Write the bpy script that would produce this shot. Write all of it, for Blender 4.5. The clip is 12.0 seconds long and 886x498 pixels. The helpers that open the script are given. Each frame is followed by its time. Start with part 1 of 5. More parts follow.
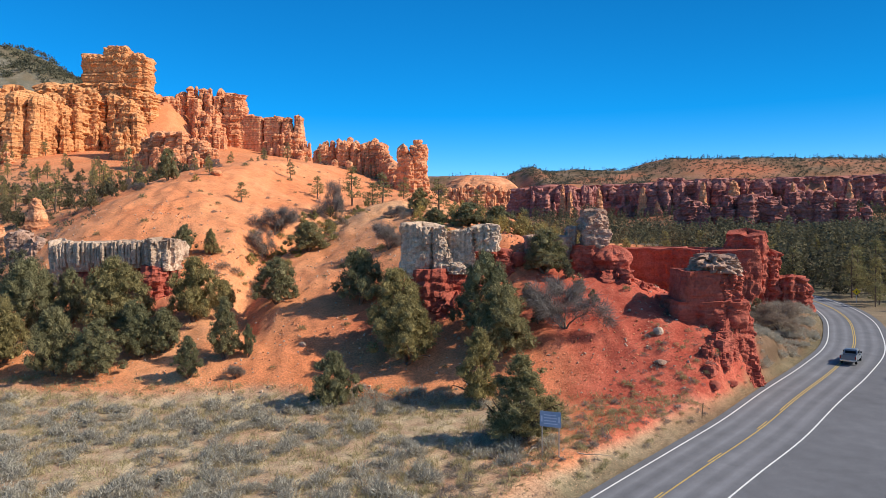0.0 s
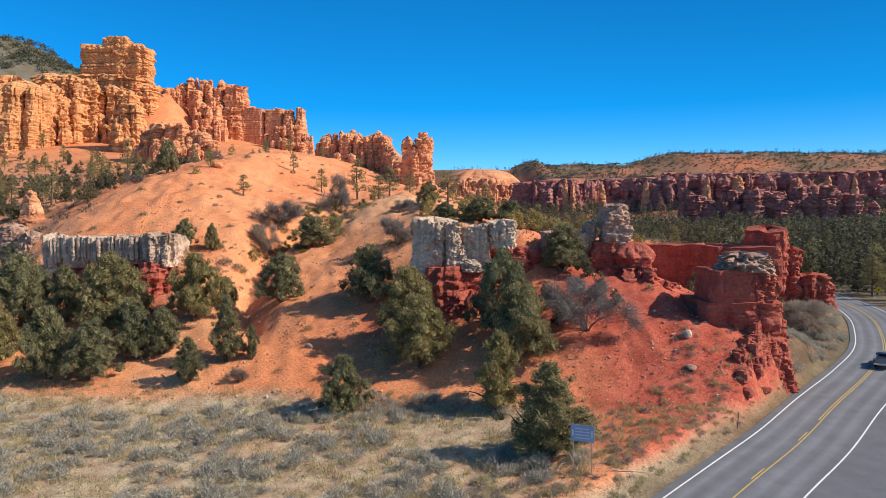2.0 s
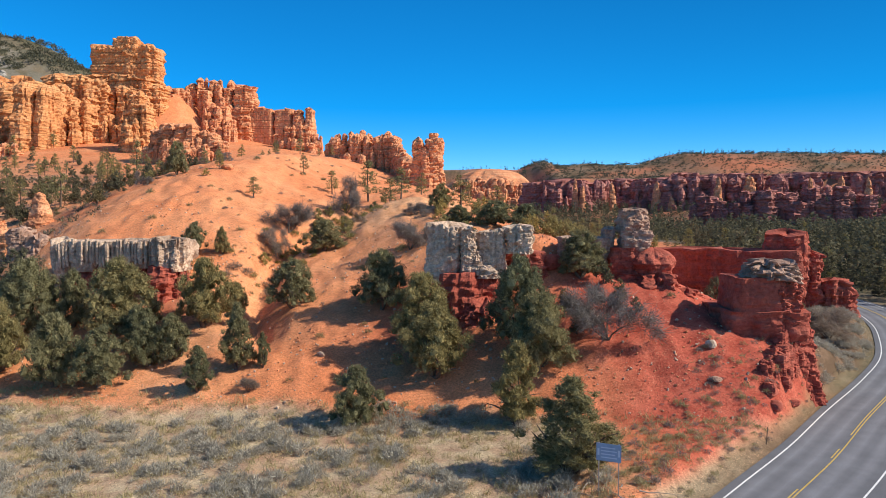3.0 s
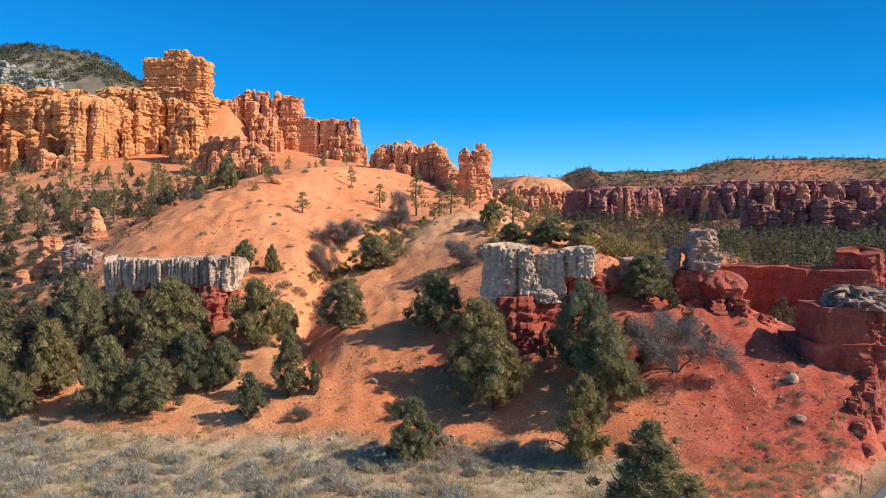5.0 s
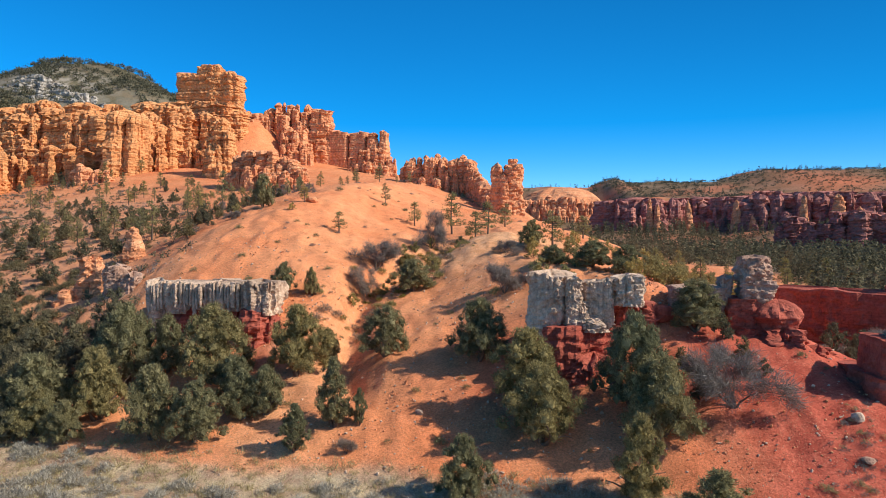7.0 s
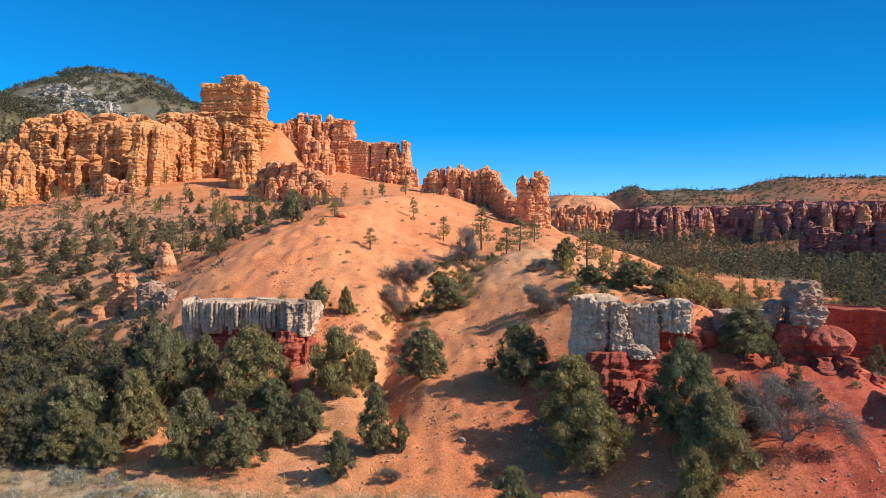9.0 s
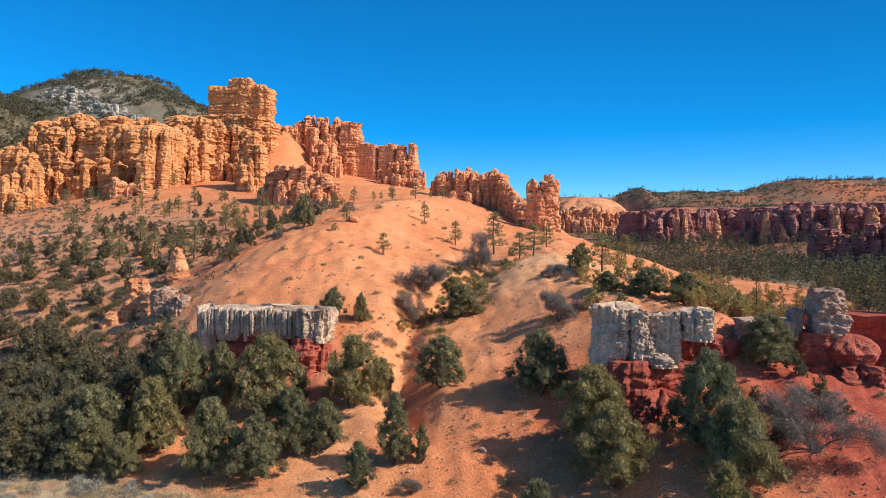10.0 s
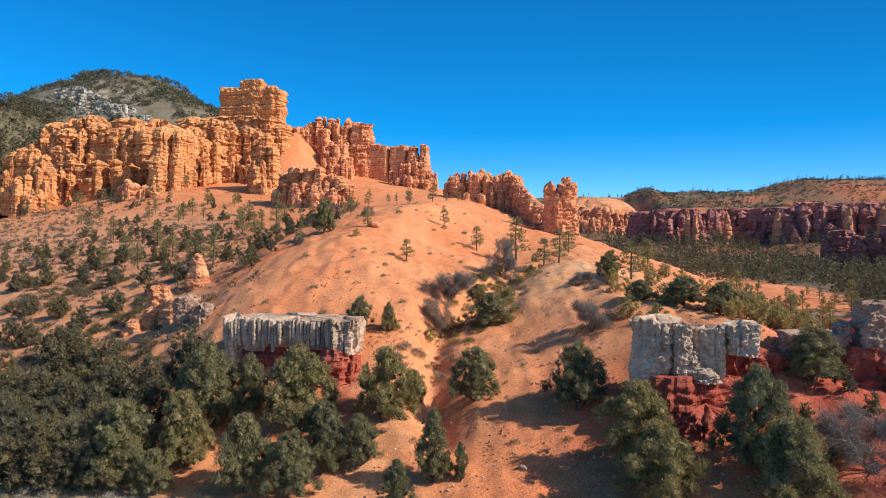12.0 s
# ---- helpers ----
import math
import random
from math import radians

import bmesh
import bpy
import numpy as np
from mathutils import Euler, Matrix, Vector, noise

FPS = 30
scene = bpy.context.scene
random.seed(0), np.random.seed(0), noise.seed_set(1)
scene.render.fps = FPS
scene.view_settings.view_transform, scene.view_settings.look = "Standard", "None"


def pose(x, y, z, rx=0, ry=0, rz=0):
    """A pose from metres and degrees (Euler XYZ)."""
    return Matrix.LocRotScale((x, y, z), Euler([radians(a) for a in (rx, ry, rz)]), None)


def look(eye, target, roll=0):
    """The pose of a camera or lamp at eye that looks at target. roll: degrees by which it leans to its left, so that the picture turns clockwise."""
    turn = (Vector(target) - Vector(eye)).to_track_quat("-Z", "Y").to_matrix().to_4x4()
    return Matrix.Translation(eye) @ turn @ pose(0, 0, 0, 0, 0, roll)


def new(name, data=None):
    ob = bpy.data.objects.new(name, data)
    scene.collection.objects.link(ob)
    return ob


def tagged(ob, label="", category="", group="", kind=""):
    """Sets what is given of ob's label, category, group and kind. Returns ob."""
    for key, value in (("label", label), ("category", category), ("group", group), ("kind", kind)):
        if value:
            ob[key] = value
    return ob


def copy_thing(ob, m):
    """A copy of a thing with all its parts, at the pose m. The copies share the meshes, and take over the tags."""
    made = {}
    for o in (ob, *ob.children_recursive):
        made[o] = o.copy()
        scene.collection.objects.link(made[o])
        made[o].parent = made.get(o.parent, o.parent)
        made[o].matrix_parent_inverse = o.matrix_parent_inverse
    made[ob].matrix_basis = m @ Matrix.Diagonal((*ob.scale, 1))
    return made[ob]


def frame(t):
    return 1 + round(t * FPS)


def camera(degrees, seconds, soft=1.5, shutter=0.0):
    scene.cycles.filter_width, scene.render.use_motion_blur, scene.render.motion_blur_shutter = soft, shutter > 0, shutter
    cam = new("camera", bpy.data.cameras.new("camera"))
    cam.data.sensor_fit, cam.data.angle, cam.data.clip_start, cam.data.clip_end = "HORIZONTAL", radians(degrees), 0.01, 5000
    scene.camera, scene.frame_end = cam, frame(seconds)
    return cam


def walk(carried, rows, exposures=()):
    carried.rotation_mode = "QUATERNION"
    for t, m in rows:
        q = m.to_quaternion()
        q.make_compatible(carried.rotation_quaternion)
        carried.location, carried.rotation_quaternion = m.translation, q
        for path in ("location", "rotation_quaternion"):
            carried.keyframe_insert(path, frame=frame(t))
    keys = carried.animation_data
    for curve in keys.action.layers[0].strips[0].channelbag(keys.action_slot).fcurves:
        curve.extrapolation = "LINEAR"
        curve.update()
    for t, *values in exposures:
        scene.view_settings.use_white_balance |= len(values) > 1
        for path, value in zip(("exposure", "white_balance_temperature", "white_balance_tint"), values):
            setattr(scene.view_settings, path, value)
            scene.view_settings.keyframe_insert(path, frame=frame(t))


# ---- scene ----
cam = camera(66.3, 12.0, soft=0.5)
PATH = [
    (0, (1.678, -2.503, 20.33), (1.582, -0.506, 20.276), -0.2),
    (0.5, (1.155, -1.471, 20.296), (1.06, 0.526, 20.236), -0.1),
    (1, (0.693, -0.273, 20.323), (0.599, 1.724, 20.257), -0.1),
    (1.5, (0.182, 0.918, 20.38), (0.088, 2.914, 20.312), -0.0),
    (2, (-0.303, 2.136, 20.563), (-0.4, 4.132, 20.491), 0.0),
    (2.5, (-0.778, 3.268, 20.847), (-0.884, 5.264, 20.775), 0.0),
    (3, (-1.287, 4.356, 21.256), (-1.408, 6.351, 21.183), 0.1),
    (5, (-3.48, 7.506, 23.113), (-3.721, 9.49, 23.059), 0.2),
    (5.5, (-4.156, 7.893, 23.662), (-4.42, 9.875, 23.613), 0.2),
    (6, (-4.841, 8.218, 24.232), (-5.126, 10.197, 24.192), 0.2),
    (6.5, (-5.495, 8.436, 24.822), (-5.796, 10.414, 24.788), 0.3),
    (7, (-6.169, 8.589, 25.295), (-6.482, 10.564, 25.268), 0.3),
    (9, (-9.418, 9.163, 27.309), (-9.778, 11.13, 27.301), 0.5),
    (9.5, (-10.336, 9.303, 27.669), (-10.703, 11.269, 27.664), 0.5),
    (10, (-11.285, 9.496, 28.057), (-11.658, 11.461, 28.053), 0.5),
    (10.5, (-12.236, 9.697, 28.426), (-12.617, 11.661, 28.423), 0.6),
    (11, (-13.23, 10.0, 28.758), (-13.616, 11.963, 28.755), 0.5),
    (11.5, (-14.241, 10.315, 29.131), (-14.631, 12.277, 29.127), 0.5),
    (12, (-15.227, 10.786, 29.42), (-15.617, 12.748, 29.414), 0.5),
]
walk(cam, [(t, look(e, g, r)) for t, e, g, r in PATH], [(0, 0.2, 6900, 10), (7, 0.17, 6900, 10), (12, 0.15, 6900, 10)])

# ---------------------------------------------------------------- light
SUN_AZ, SUN_EL = -4.0, 38.0          # degrees from +x towards +y, and up
world = bpy.data.worlds.new("sky")
scene.world = world
world.use_nodes = True
wn, wl = world.node_tree.nodes, world.node_tree.links
sky = wn.new("ShaderNodeTexSky")
sky.sky_type = "NISHITA"
sky.sun_disc = False
sky.sun_elevation = radians(SUN_EL)
sky.sun_rotation = radians(90 - SUN_AZ)
sky.altitude = 2200
sky.air_density, sky.dust_density, sky.ozone_density = 0.8, 0.0, 4.0
deep = wn.new("ShaderNodeHueSaturation")
deep.inputs["Saturation"].default_value, deep.inputs["Value"].default_value, deep.inputs["Hue"].default_value = 1.42, 1.36, 0.498
wl.new(sky.outputs[0], deep.inputs["Color"])
# the sky is bluest away from the sun and pale with haze round it
haze = wn.new("ShaderNodeTexSky")
haze.sky_type = "NISHITA"
haze.sun_disc = False
haze.sun_elevation, haze.sun_rotation, haze.altitude = sky.sun_elevation, sky.sun_rotation, 2200
haze.air_density, haze.dust_density, haze.ozone_density = 0.6, 2.5, 1.0
SUN_WAY = (math.cos(radians(SUN_AZ)) * math.cos(radians(SUN_EL)), math.sin(radians(SUN_AZ)) * math.cos(radians(SUN_EL)), math.sin(radians(SUN_EL)))
facing = wn.new("ShaderNodeVectorMath")
facing.operation = "DOT_PRODUCT"
facing.inputs[1].default_value = SUN_WAY
wl.new(wn.new("ShaderNodeTexCoord").outputs["Generated"], facing.inputs[0])
blend = wn.new("ShaderNodeMapRange")
blend.interpolation_type = "SMOOTHSTEP"
blend.inputs[1].default_value, blend.inputs[2].default_value = 0.6, 0.95
wl.new(facing.outputs["Value"], blend.inputs[0])
whole = wn.new("ShaderNodeMix")
whole.data_type = "RGBA"
wl.new(blend.outputs[0], whole.inputs[0])
# the clear sky is lightest well away from the sun's side, as through a polarising filter
away_gain = wn.new("ShaderNodeMapRange")
away_gain.interpolation_type = "SMOOTHSTEP"
for slot, number in zip((1, 2, 3, 4), (0.0, 0.7, 1.07, 0.70)):
    away_gain.inputs[slot].default_value = number
wl.new(facing.outputs["Value"], away_gain.inputs[0])
filtered = wn.new("ShaderNodeVectorMath")
filtered.operation = "SCALE"
wl.new(deep.outputs[0], filtered.inputs[0])
wl.new(away_gain.outputs[0], filtered.inputs["Scale"])
wl.new(filtered.outputs[0], whole.inputs[6])
glare = wn.new("ShaderNodeHueSaturation")
glare.inputs["Saturation"].default_value, glare.inputs["Value"].default_value = 1.0, 1.9
wl.new(haze.outputs[0], glare.inputs["Color"])
wl.new(glare.outputs[0], whole.inputs[7])
wl.new(whole.outputs[2], wn["Background"].inputs[0])
wn["Background"].inputs[1].default_value = 0.13
sun = new("sun", bpy.data.lights.new("sun", "SUN"))
sun.data.energy, sun.data.angle, sun.data.color = 4.5, radians(0.53), (1.0, 0.94, 0.84)
ca, sa, ce, se = math.cos(radians(SUN_AZ)), math.sin(radians(SUN_AZ)), math.cos(radians(SUN_EL)), math.sin(radians(SUN_EL))
sun.matrix_world = look((300 * ca * ce, 300 * sa * ce, 300 * se), (0, 0, 0))


# ---------------------------------------------------------------- numbers: noise and curves
def lattice(ix, iy, iz):
    h = (ix * 374761393 + iy * 668265263 + iz * 1274126177) & 0xFFFFFFFF
    h = ((h ^ (h >> 13)) * 1274126177) & 0xFFFFFFFF
    return ((h ^ (h >> 16)) & 0xFFFF) / 32767.5 - 1.0


def noise3(x, y, z):
    """Smooth noise between -1 and 1 at arrays of places."""
    x, y, z = np.broadcast_arrays(np.asarray(x, float), np.asarray(y, float), np.asarray(z, float))
    ix, iy, iz = np.floor(x).astype(np.int64), np.floor(y).astype(np.int64), np.floor(z).astype(np.int64)
    u, v, w = x - ix, y - iy, z - iz
    u, v, w = u * u * (3 - 2 * u), v * v * (3 - 2 * v), w * w * (3 - 2 * w)
    total = 0
    for a in (0, 1):
        for b in (0, 1):
            for c in (0, 1):
                k = (u if a else 1 - u) * (v if b else 1 - v) * (w if c else 1 - w)
                total = total + k * lattice(ix + a, iy + b, iz + c)
    return total


def fbm(x, y, z, octaves=4, gain=0.5):
    total, k, f = 0, 1.0, 1.0
    for _ in range(octaves):
        total = total + k * noise3(x * f + 17.3 * f, y * f + 5.1, z * f + 9.7)
        k, f = k * gain, f * 2.03
    return total


def smooth(a, b, q):
    q = np.clip((np.asarray(q, float) - a) / (b - a), 0, 1)
    return q * q * (3 - 2 * q)


def hermite(knots, values, q):
    """A smooth curve through values at knots, read at q; values may be one row a knot."""
    knots = np.asarray(knots, float)
    q = np.clip(q, knots[0], knots[-1])
    values = np.asarray(values, float)
    if values.ndim == 1:
        values = np.repeat(values[:, None], len(q), 1)
    slope = np.zeros_like(values)
    d = (values[1:] - values[:-1]) / (knots[1:] - knots[:-1])[:, None]
    slope[1:-1] = np.where(d[1:] * d[:-1] > 0, 2 * d[1:] * d[:-1] / np.where(d[1:] + d[:-1] == 0, 1, d[1:] + d[:-1]), 0)
    slope[0], slope[-1] = d[0], d[-1]
    i = np.clip(np.searchsorted(knots, q, side="right") - 1, 0, len(knots) - 2)
    h = knots[i + 1] - knots[i]
    t, n = (q - knots[i]) / h, np.arange(len(q))
    return ((2 * t**3 - 3 * t**2 + 1) * values[i, n] + (t**3 - 2 * t**2 + t) * h * slope[i, n]
            + (3 * t**2 - 2 * t**3) * values[i + 1, n] + (t**3 - t**2) * h * slope[i + 1, n])


def along(points, step):
    """Even steps along a smooth line through points (x, y)."""
    p = np.array(points, float)
    s = np.r_[0, np.cumsum(np.hypot(*(p[1:] - p[:-1]).T))]
    q = np.arange(0, s[-1], step)
    d = np.gradient(p, s, axis=0)
    i = np.clip(np.searchsorted(s, q, side="right") - 1, 0, len(s) - 2)
    h = (s[i + 1] - s[i])[:, None]
    t = (q - s[i])[:, None] / h
    return ((2 * t**3 - 3 * t**2 + 1) * p[i] + (t**3 - 2 * t**2 + t) * h * d[i]
            + (3 * t**2 - 2 * t**3) * p[i + 1] + (t**3 - t**2) * h * d[i + 1])


def nearest(line, x, y):
    """Distance from places to a line of points, signed to its right, and how far along it."""
    best, side, place = np.full(x.shape, 1e9), np.zeros(x.shape), np.zeros(x.shape)
    way = np.gradient(line, axis=0)
    way /= np.linalg.norm(way, axis=1)[:, None]
    for k, (p, w) in enumerate(zip(line, way)):
        dx, dy = x - p[0], y - p[1]
        d = dx * dx + dy * dy
        nearer = d < best
        best = np.where(nearer, d, best)
        side = np.where(nearer, dx * w[1] - dy * w[0], side)
        place = np.where(nearer, k, place)
    return np.sqrt(best) * np.sign(side), place


# ---------------------------------------------------------------- the lie of the land
ROAD = along([(-40, -45), (-22, -8), (-4, 23), (15.5, 49.3), (22.3, 57.6), (30.4, 67), (38.5, 77.2), (49.8, 90.9), (58.8, 103), (66.3, 116.5),
              (72.7, 130.6), (76.6, 144.5), (77.6, 158), (74, 176), (64, 196), (50, 220)], 1.0)


def road_z(y):
    return 0.09 * np.log1p(np.exp(np.clip((np.asarray(y, float) - 60) / 2, -40, 300)))


SECTION_Y = (72, 85, 100, 120, 150, 190, 240, 320, 430)
SECTIONS = {
    -320: (0.5, 1, 2, 4, 9, 16, 26, 43, 72),
    -200: (0.5, 1.2, 2.5, 7, 15, 25, 35, 57, 80),
    -100: (0.6, 1.2, 3, 12, 23.5, 33, 42, 54, 66),
    -62: (0.6, 3.2, 10, 22.5, 32.5, 40.5, 45, 50, 58),
    -45: (0.7, 4, 10.5, 21, 27.5, 34, 39, 45, 54),
    -30: (0.7, 5, 10, 16, 25, 30, 35, 42, 48),
    -16: (0.8, 5.5, 12, 19.2, 27, 29.5, 33, 36, 38),
    -2: (0.9, 7, 15, 21, 24, 26.5, 29, 30, 26),
    20: (1.8, 9.8, 14, 15.2, 17, 19, 21.5, 21.5, 15),
    31: (1.6, 8.2, 10.5, 6, 7, 9, 11, 14, 12),
    50: (0.5, 1.5, 2.5, 4, 6, 8, 10, 13, 12),
}
GULLY = along([(-18, 165), (-31, 138), (-37, 120), (-35.5, 106), (-32, 94), (-27, 84)], 1.0)


def mesa_back(x):
    """How far the mesa's wall falls back from an east-west line: it bends towards the south-east, with one deep alcove."""
    return -0.33 * (np.asarray(x, float) - 120) + 48 * np.exp(-((np.asarray(x, float) - 172) / 30) ** 2)


def far_land(x, y):
    shift = 45 * fbm(x / 160, 0.3, 0.7, 3)
    yy = y + 0.3 * shift - mesa_back(np.clip(x, 60, 900))
    mesa = 14 + 24 * smooth(620, 835, yy) + 42 * smooth(840, 862, yy) * smooth(50, 110, x) + (42 + 36 * (1 - smooth(50, 130, x))) * smooth(880, 1190, y + 0.5 * shift) + 18 * smooth(240, 330, x) * smooth(900, 1080, y)
    mesa = mesa + 2.5 * fbm(x / 30, y / 30, 1.7, 3) * smooth(640, 900, y)
    peak = 95 + 206 * np.exp(-np.hypot((x + 795) / 260, (y - 1060) / 270) ** 1.15) + 20 * fbm(x / 110, y / 110, 6.3, 4) + 46 * np.exp(-((x + 1010) / 330) ** 2 - ((y - 1000) / 400) ** 2)
    peak = peak + 40 * np.exp(-((x + 620) / 130) ** 2 - ((y - 1060) / 200) ** 2)
    k = smooth(-430, -240, x)
    return mesa * k + peak * (1 - k)


def relief(x, y, fine=True):
    x, y = np.asarray(x, float), np.asarray(y, float)
    shape = x.shape
    x, y = x.ravel(), y.ravel()
    columns = np.array([hermite(SECTION_Y, z, y) for z in SECTIONS.values()])
    z = hermite(list(SECTIONS), columns, x)
    k = smooth(430, 640, y)
    z = z * (1 - k) + far_land(x, y) * k
    d, _ = nearest(GULLY, x, y)
    z -= 3.8 * np.exp(-(np.abs(d) / 2.5) ** 1.5) * smooth(84, 96, y) * (1 - smooth(140, 165, y))
    z += 25 * np.exp(-np.hypot((x + 191) / 20, (y - 408) / 26) ** 2.4)
    z += 58 * np.exp(-((x + 402) / 46) ** 2 - ((y - 405) / 62) ** 2)
    z += 3.0 * np.exp(-((x - 7) / 8) ** 2 - ((y - 104) / 8) ** 2)
    wild = smooth(0.4, 6, z)
    z += wild * (0.7 * fbm(x / 34, y / 34, 0.1, 3) + 0.35 * fbm(x / 7, y / 7, 3.1, 3))
    z += smooth(1.5, 5, z) * (1 - smooth(150, 320, y)) * 0.5 * (np.abs(noise3(x / 1.9 + 0.12 * y, y / 8, 2.2)) - 0.35)
    if fine:
        z += (0.12 + 0.1 * wild) * fbm(x / 1.9, y / 1.9, 5.5, 2) + 0.06 * fbm(x / 0.7, y / 0.7, 7.5, 1)
    near = (x > -90) & (x < 190) & (y > -100) & (y < 300)
    d = np.full(x.shape, 999.0)
    d[near], _ = nearest(ROAD[::2], x[near], y[near])
    level = road_z(y)
    left = np.where(d < 0, smooth(5.0, 7.6, -d), smooth(25, 44, d))
    far = np.where(np.abs(d) > 900, 1.0, left)
    z = (level - 0.06) * (1 - far) + z * far
    return z.reshape(shape)


def land(x, y):
    return float(relief(np.array([x]), np.array([y]))[0])

# ---------------------------------------------------------------- materials
def material(name, rough=0.9):
    m = bpy.data.materials.new(name)
    m.use_nodes = True
    n = m.node_tree.nodes
    b = n["Principled BSDF"]
    b.inputs["Roughness"].default_value = rough
    b.inputs["Specular IOR Level"].default_value = 0.15
    return m, n, m.node_tree.links, b


def tex_place(n, l, scale=(1, 1, 1), own=False):
    """World places, or the thing's own, stretched."""
    if own:
        src = n.new("ShaderNodeTexCoord").outputs["Object"]
    else:
        src = n.new("ShaderNodeNewGeometry").outputs["Position"]
    k = n.new("ShaderNodeMapping")
    k.inputs["Scale"].default_value = scale
    l.new(src, k.inputs["Vector"])
    return k.outputs[0]


def tex_noise(n, l, place, scale, detail=4, rough=0.6):
    t = n.new("ShaderNodeTexNoise")
    t.inputs["Scale"].default_value, t.inputs["Detail"].default_value, t.inputs["Roughness"].default_value = scale, detail, rough
    l.new(place, t.inputs["Vector"])
    return t.outputs["Fac"]


def ramp(n, l, fac, *stops):
    r = n.new("ShaderNodeValToRGB")
    e = r.color_ramp.elements
    while len(e) < len(stops):
        e.new(0.5)
    for item, (pos, col) in zip(e, stops):
        item.position, item.color = pos, (*col, 1) if len(col) == 3 else col
    l.new(fac, r.inputs[0])
    return r.outputs[0]


def mix(n, l, fac, a, b, how="MIX"):
    k = n.new("ShaderNodeMix")
    k.data_type, k.blend_type, k.clamp_factor = "RGBA", how, True
    for sock, v in ((k.inputs[0], fac), (k.inputs[6], a), (k.inputs[7], b)):
        if isinstance(v, (int, float)):
            sock.default_value = v
        elif isinstance(v, tuple):
            sock.default_value = (*v, 1)
        else:
            l.new(v, sock)
    return k.outputs[2]


def bump(n, l, b, height, strength, distance):
    k = n.new("ShaderNodeBump")
    k.inputs["Strength"].default_value, k.inputs["Distance"].default_value = strength, distance
    l.new(height, k.inputs["Height"])
    l.new(k.outputs[0], b.inputs["Normal"])
    return k


def grey(v):
    return (v, v, v)


def soil_material():
    m, n, l, b = material("desert_soil", 0.95)
    p = tex_place(n, l)
    big, mid, fine = tex_noise(n, l, p, 0.06, 5), tex_noise(n, l, p, 0.45, 6), tex_noise(n, l, p, 3.5, 5, 0.7)
    a = n.new("ShaderNodeAttribute")
    a.attribute_name = "soil"
    s = n.new("ShaderNodeSeparateColor")
    l.new(a.outputs["Color"], s.inputs[0])
    col = mix(n, l, ramp(n, l, big, (0.35, grey(0)), (0.65, grey(1))), (0.68, 0.22, 0.09), (0.74, 0.305, 0.14))
    red = mix(n, l, ramp(n, l, mid, (0.35, grey(0)), (0.7, grey(1))), (0.43, 0.077, 0.047), (0.55, 0.135, 0.083))
    col = mix(n, l, s.outputs[0], col, red)
    pale = mix(n, l, ramp(n, l, mid, (0.4, grey(0)), (0.65, grey(1))), (0.72, 0.35, 0.165), (0.77, 0.43, 0.235))
    col = mix(n, l, s.outputs[2], col, pale)
    dry = mix(n, l, ramp(n, l, mid, (0.38, grey(0)), (0.62, grey(1))), (0.41, 0.27, 0.175), (0.47, 0.375, 0.24))
    col = mix(n, l, s.outputs[1], col, dry)
    far = mix(n, l, ramp(n, l, tex_noise(n, l, p, 0.03, 6, 0.7), (0.40, grey(0)), (0.56, grey(1))), (0.18, 0.15, 0.10), (0.075, 0.08, 0.045))
    white = mix(n, l, ramp(n, l, tex_noise(n, l, p, 0.06, 6, 0.7), (0.42, grey(0)), (0.54, grey(1))), (0.10, 0.10, 0.06), (0.40, 0.37, 0.32))
    far = mix(n, l, s.outputs[2], far, white)
    col = mix(n, l, a.outputs["Alpha"], far, col)
    v = n.new("ShaderNodeTexVoronoi")
    v.inputs["Scale"].default_value = 2.6
    l.new(p, v.inputs["Vector"])
    stones = ramp(n, l, v.outputs["Distance"], (0.06, grey(1)), (0.2, grey(0)))
    col = mix(n, l, mix(n, l, 1.0, stones, ramp(n, l, mid, (0.45, grey(0)), (0.6, grey(0.5))), "MULTIPLY"), col, (0.62, 0.40, 0.27))
    v2 = n.new("ShaderNodeTexVoronoi")
    v2.inputs["Scale"].default_value = 6.5
    l.new(p, v2.inputs["Vector"])
    chips = ramp(n, l, v2.outputs["Distance"], (0.12, grey(1)), (0.3, grey(0)))
    col = mix(n, l, mix(n, l, 1.0, chips, ramp(n, l, tex_noise(n, l, p, 0.22, 5), (0.38, grey(0.1)), (0.58, grey(0.75))), "MULTIPLY"), col, (0.76, 0.44, 0.26))
    v3 = n.new("ShaderNodeTexVoronoi")
    v3.inputs["Scale"].default_value = 4.3
    l.new(p, v3.inputs["Vector"])
    dark = ramp(n, l, v3.outputs["Distance"], (0.08, grey(0.45)), (0.26, grey(1)))
    col = mix(n, l, ramp(n, l, tex_noise(n, l, p, 0.31, 4), (0.42, grey(0)), (0.6, grey(0.9))), col, mix(n, l, 1.0, col, dark, "MULTIPLY"))
    col = mix(n, l, 0.85, col, ramp(n, l, fine, (0.3, grey(0.5)), (0.5, grey(1.0)), (0.75, grey(1.3))), "MULTIPLY")
    col = mix(n, l, 0.5, col, ramp(n, l, mid, (0.3, grey(0.7)), (0.6, grey(1.1))), "MULTIPLY")
    grain = tex_noise(n, l, p, 8.0, 3, 0.75)
    col = mix(n, l, 0.8, col, ramp(n, l, grain, (0.34, grey(0.55)), (0.5, grey(1.0)), (0.66, grey(1.32))), "MULTIPLY")
    l.new(col, b.inputs["Base Color"])
    bump(n, l, b, mix(n, l, 0.5, mix(n, l, 0.5, fine, mid), stones), 1.0, 0.25)
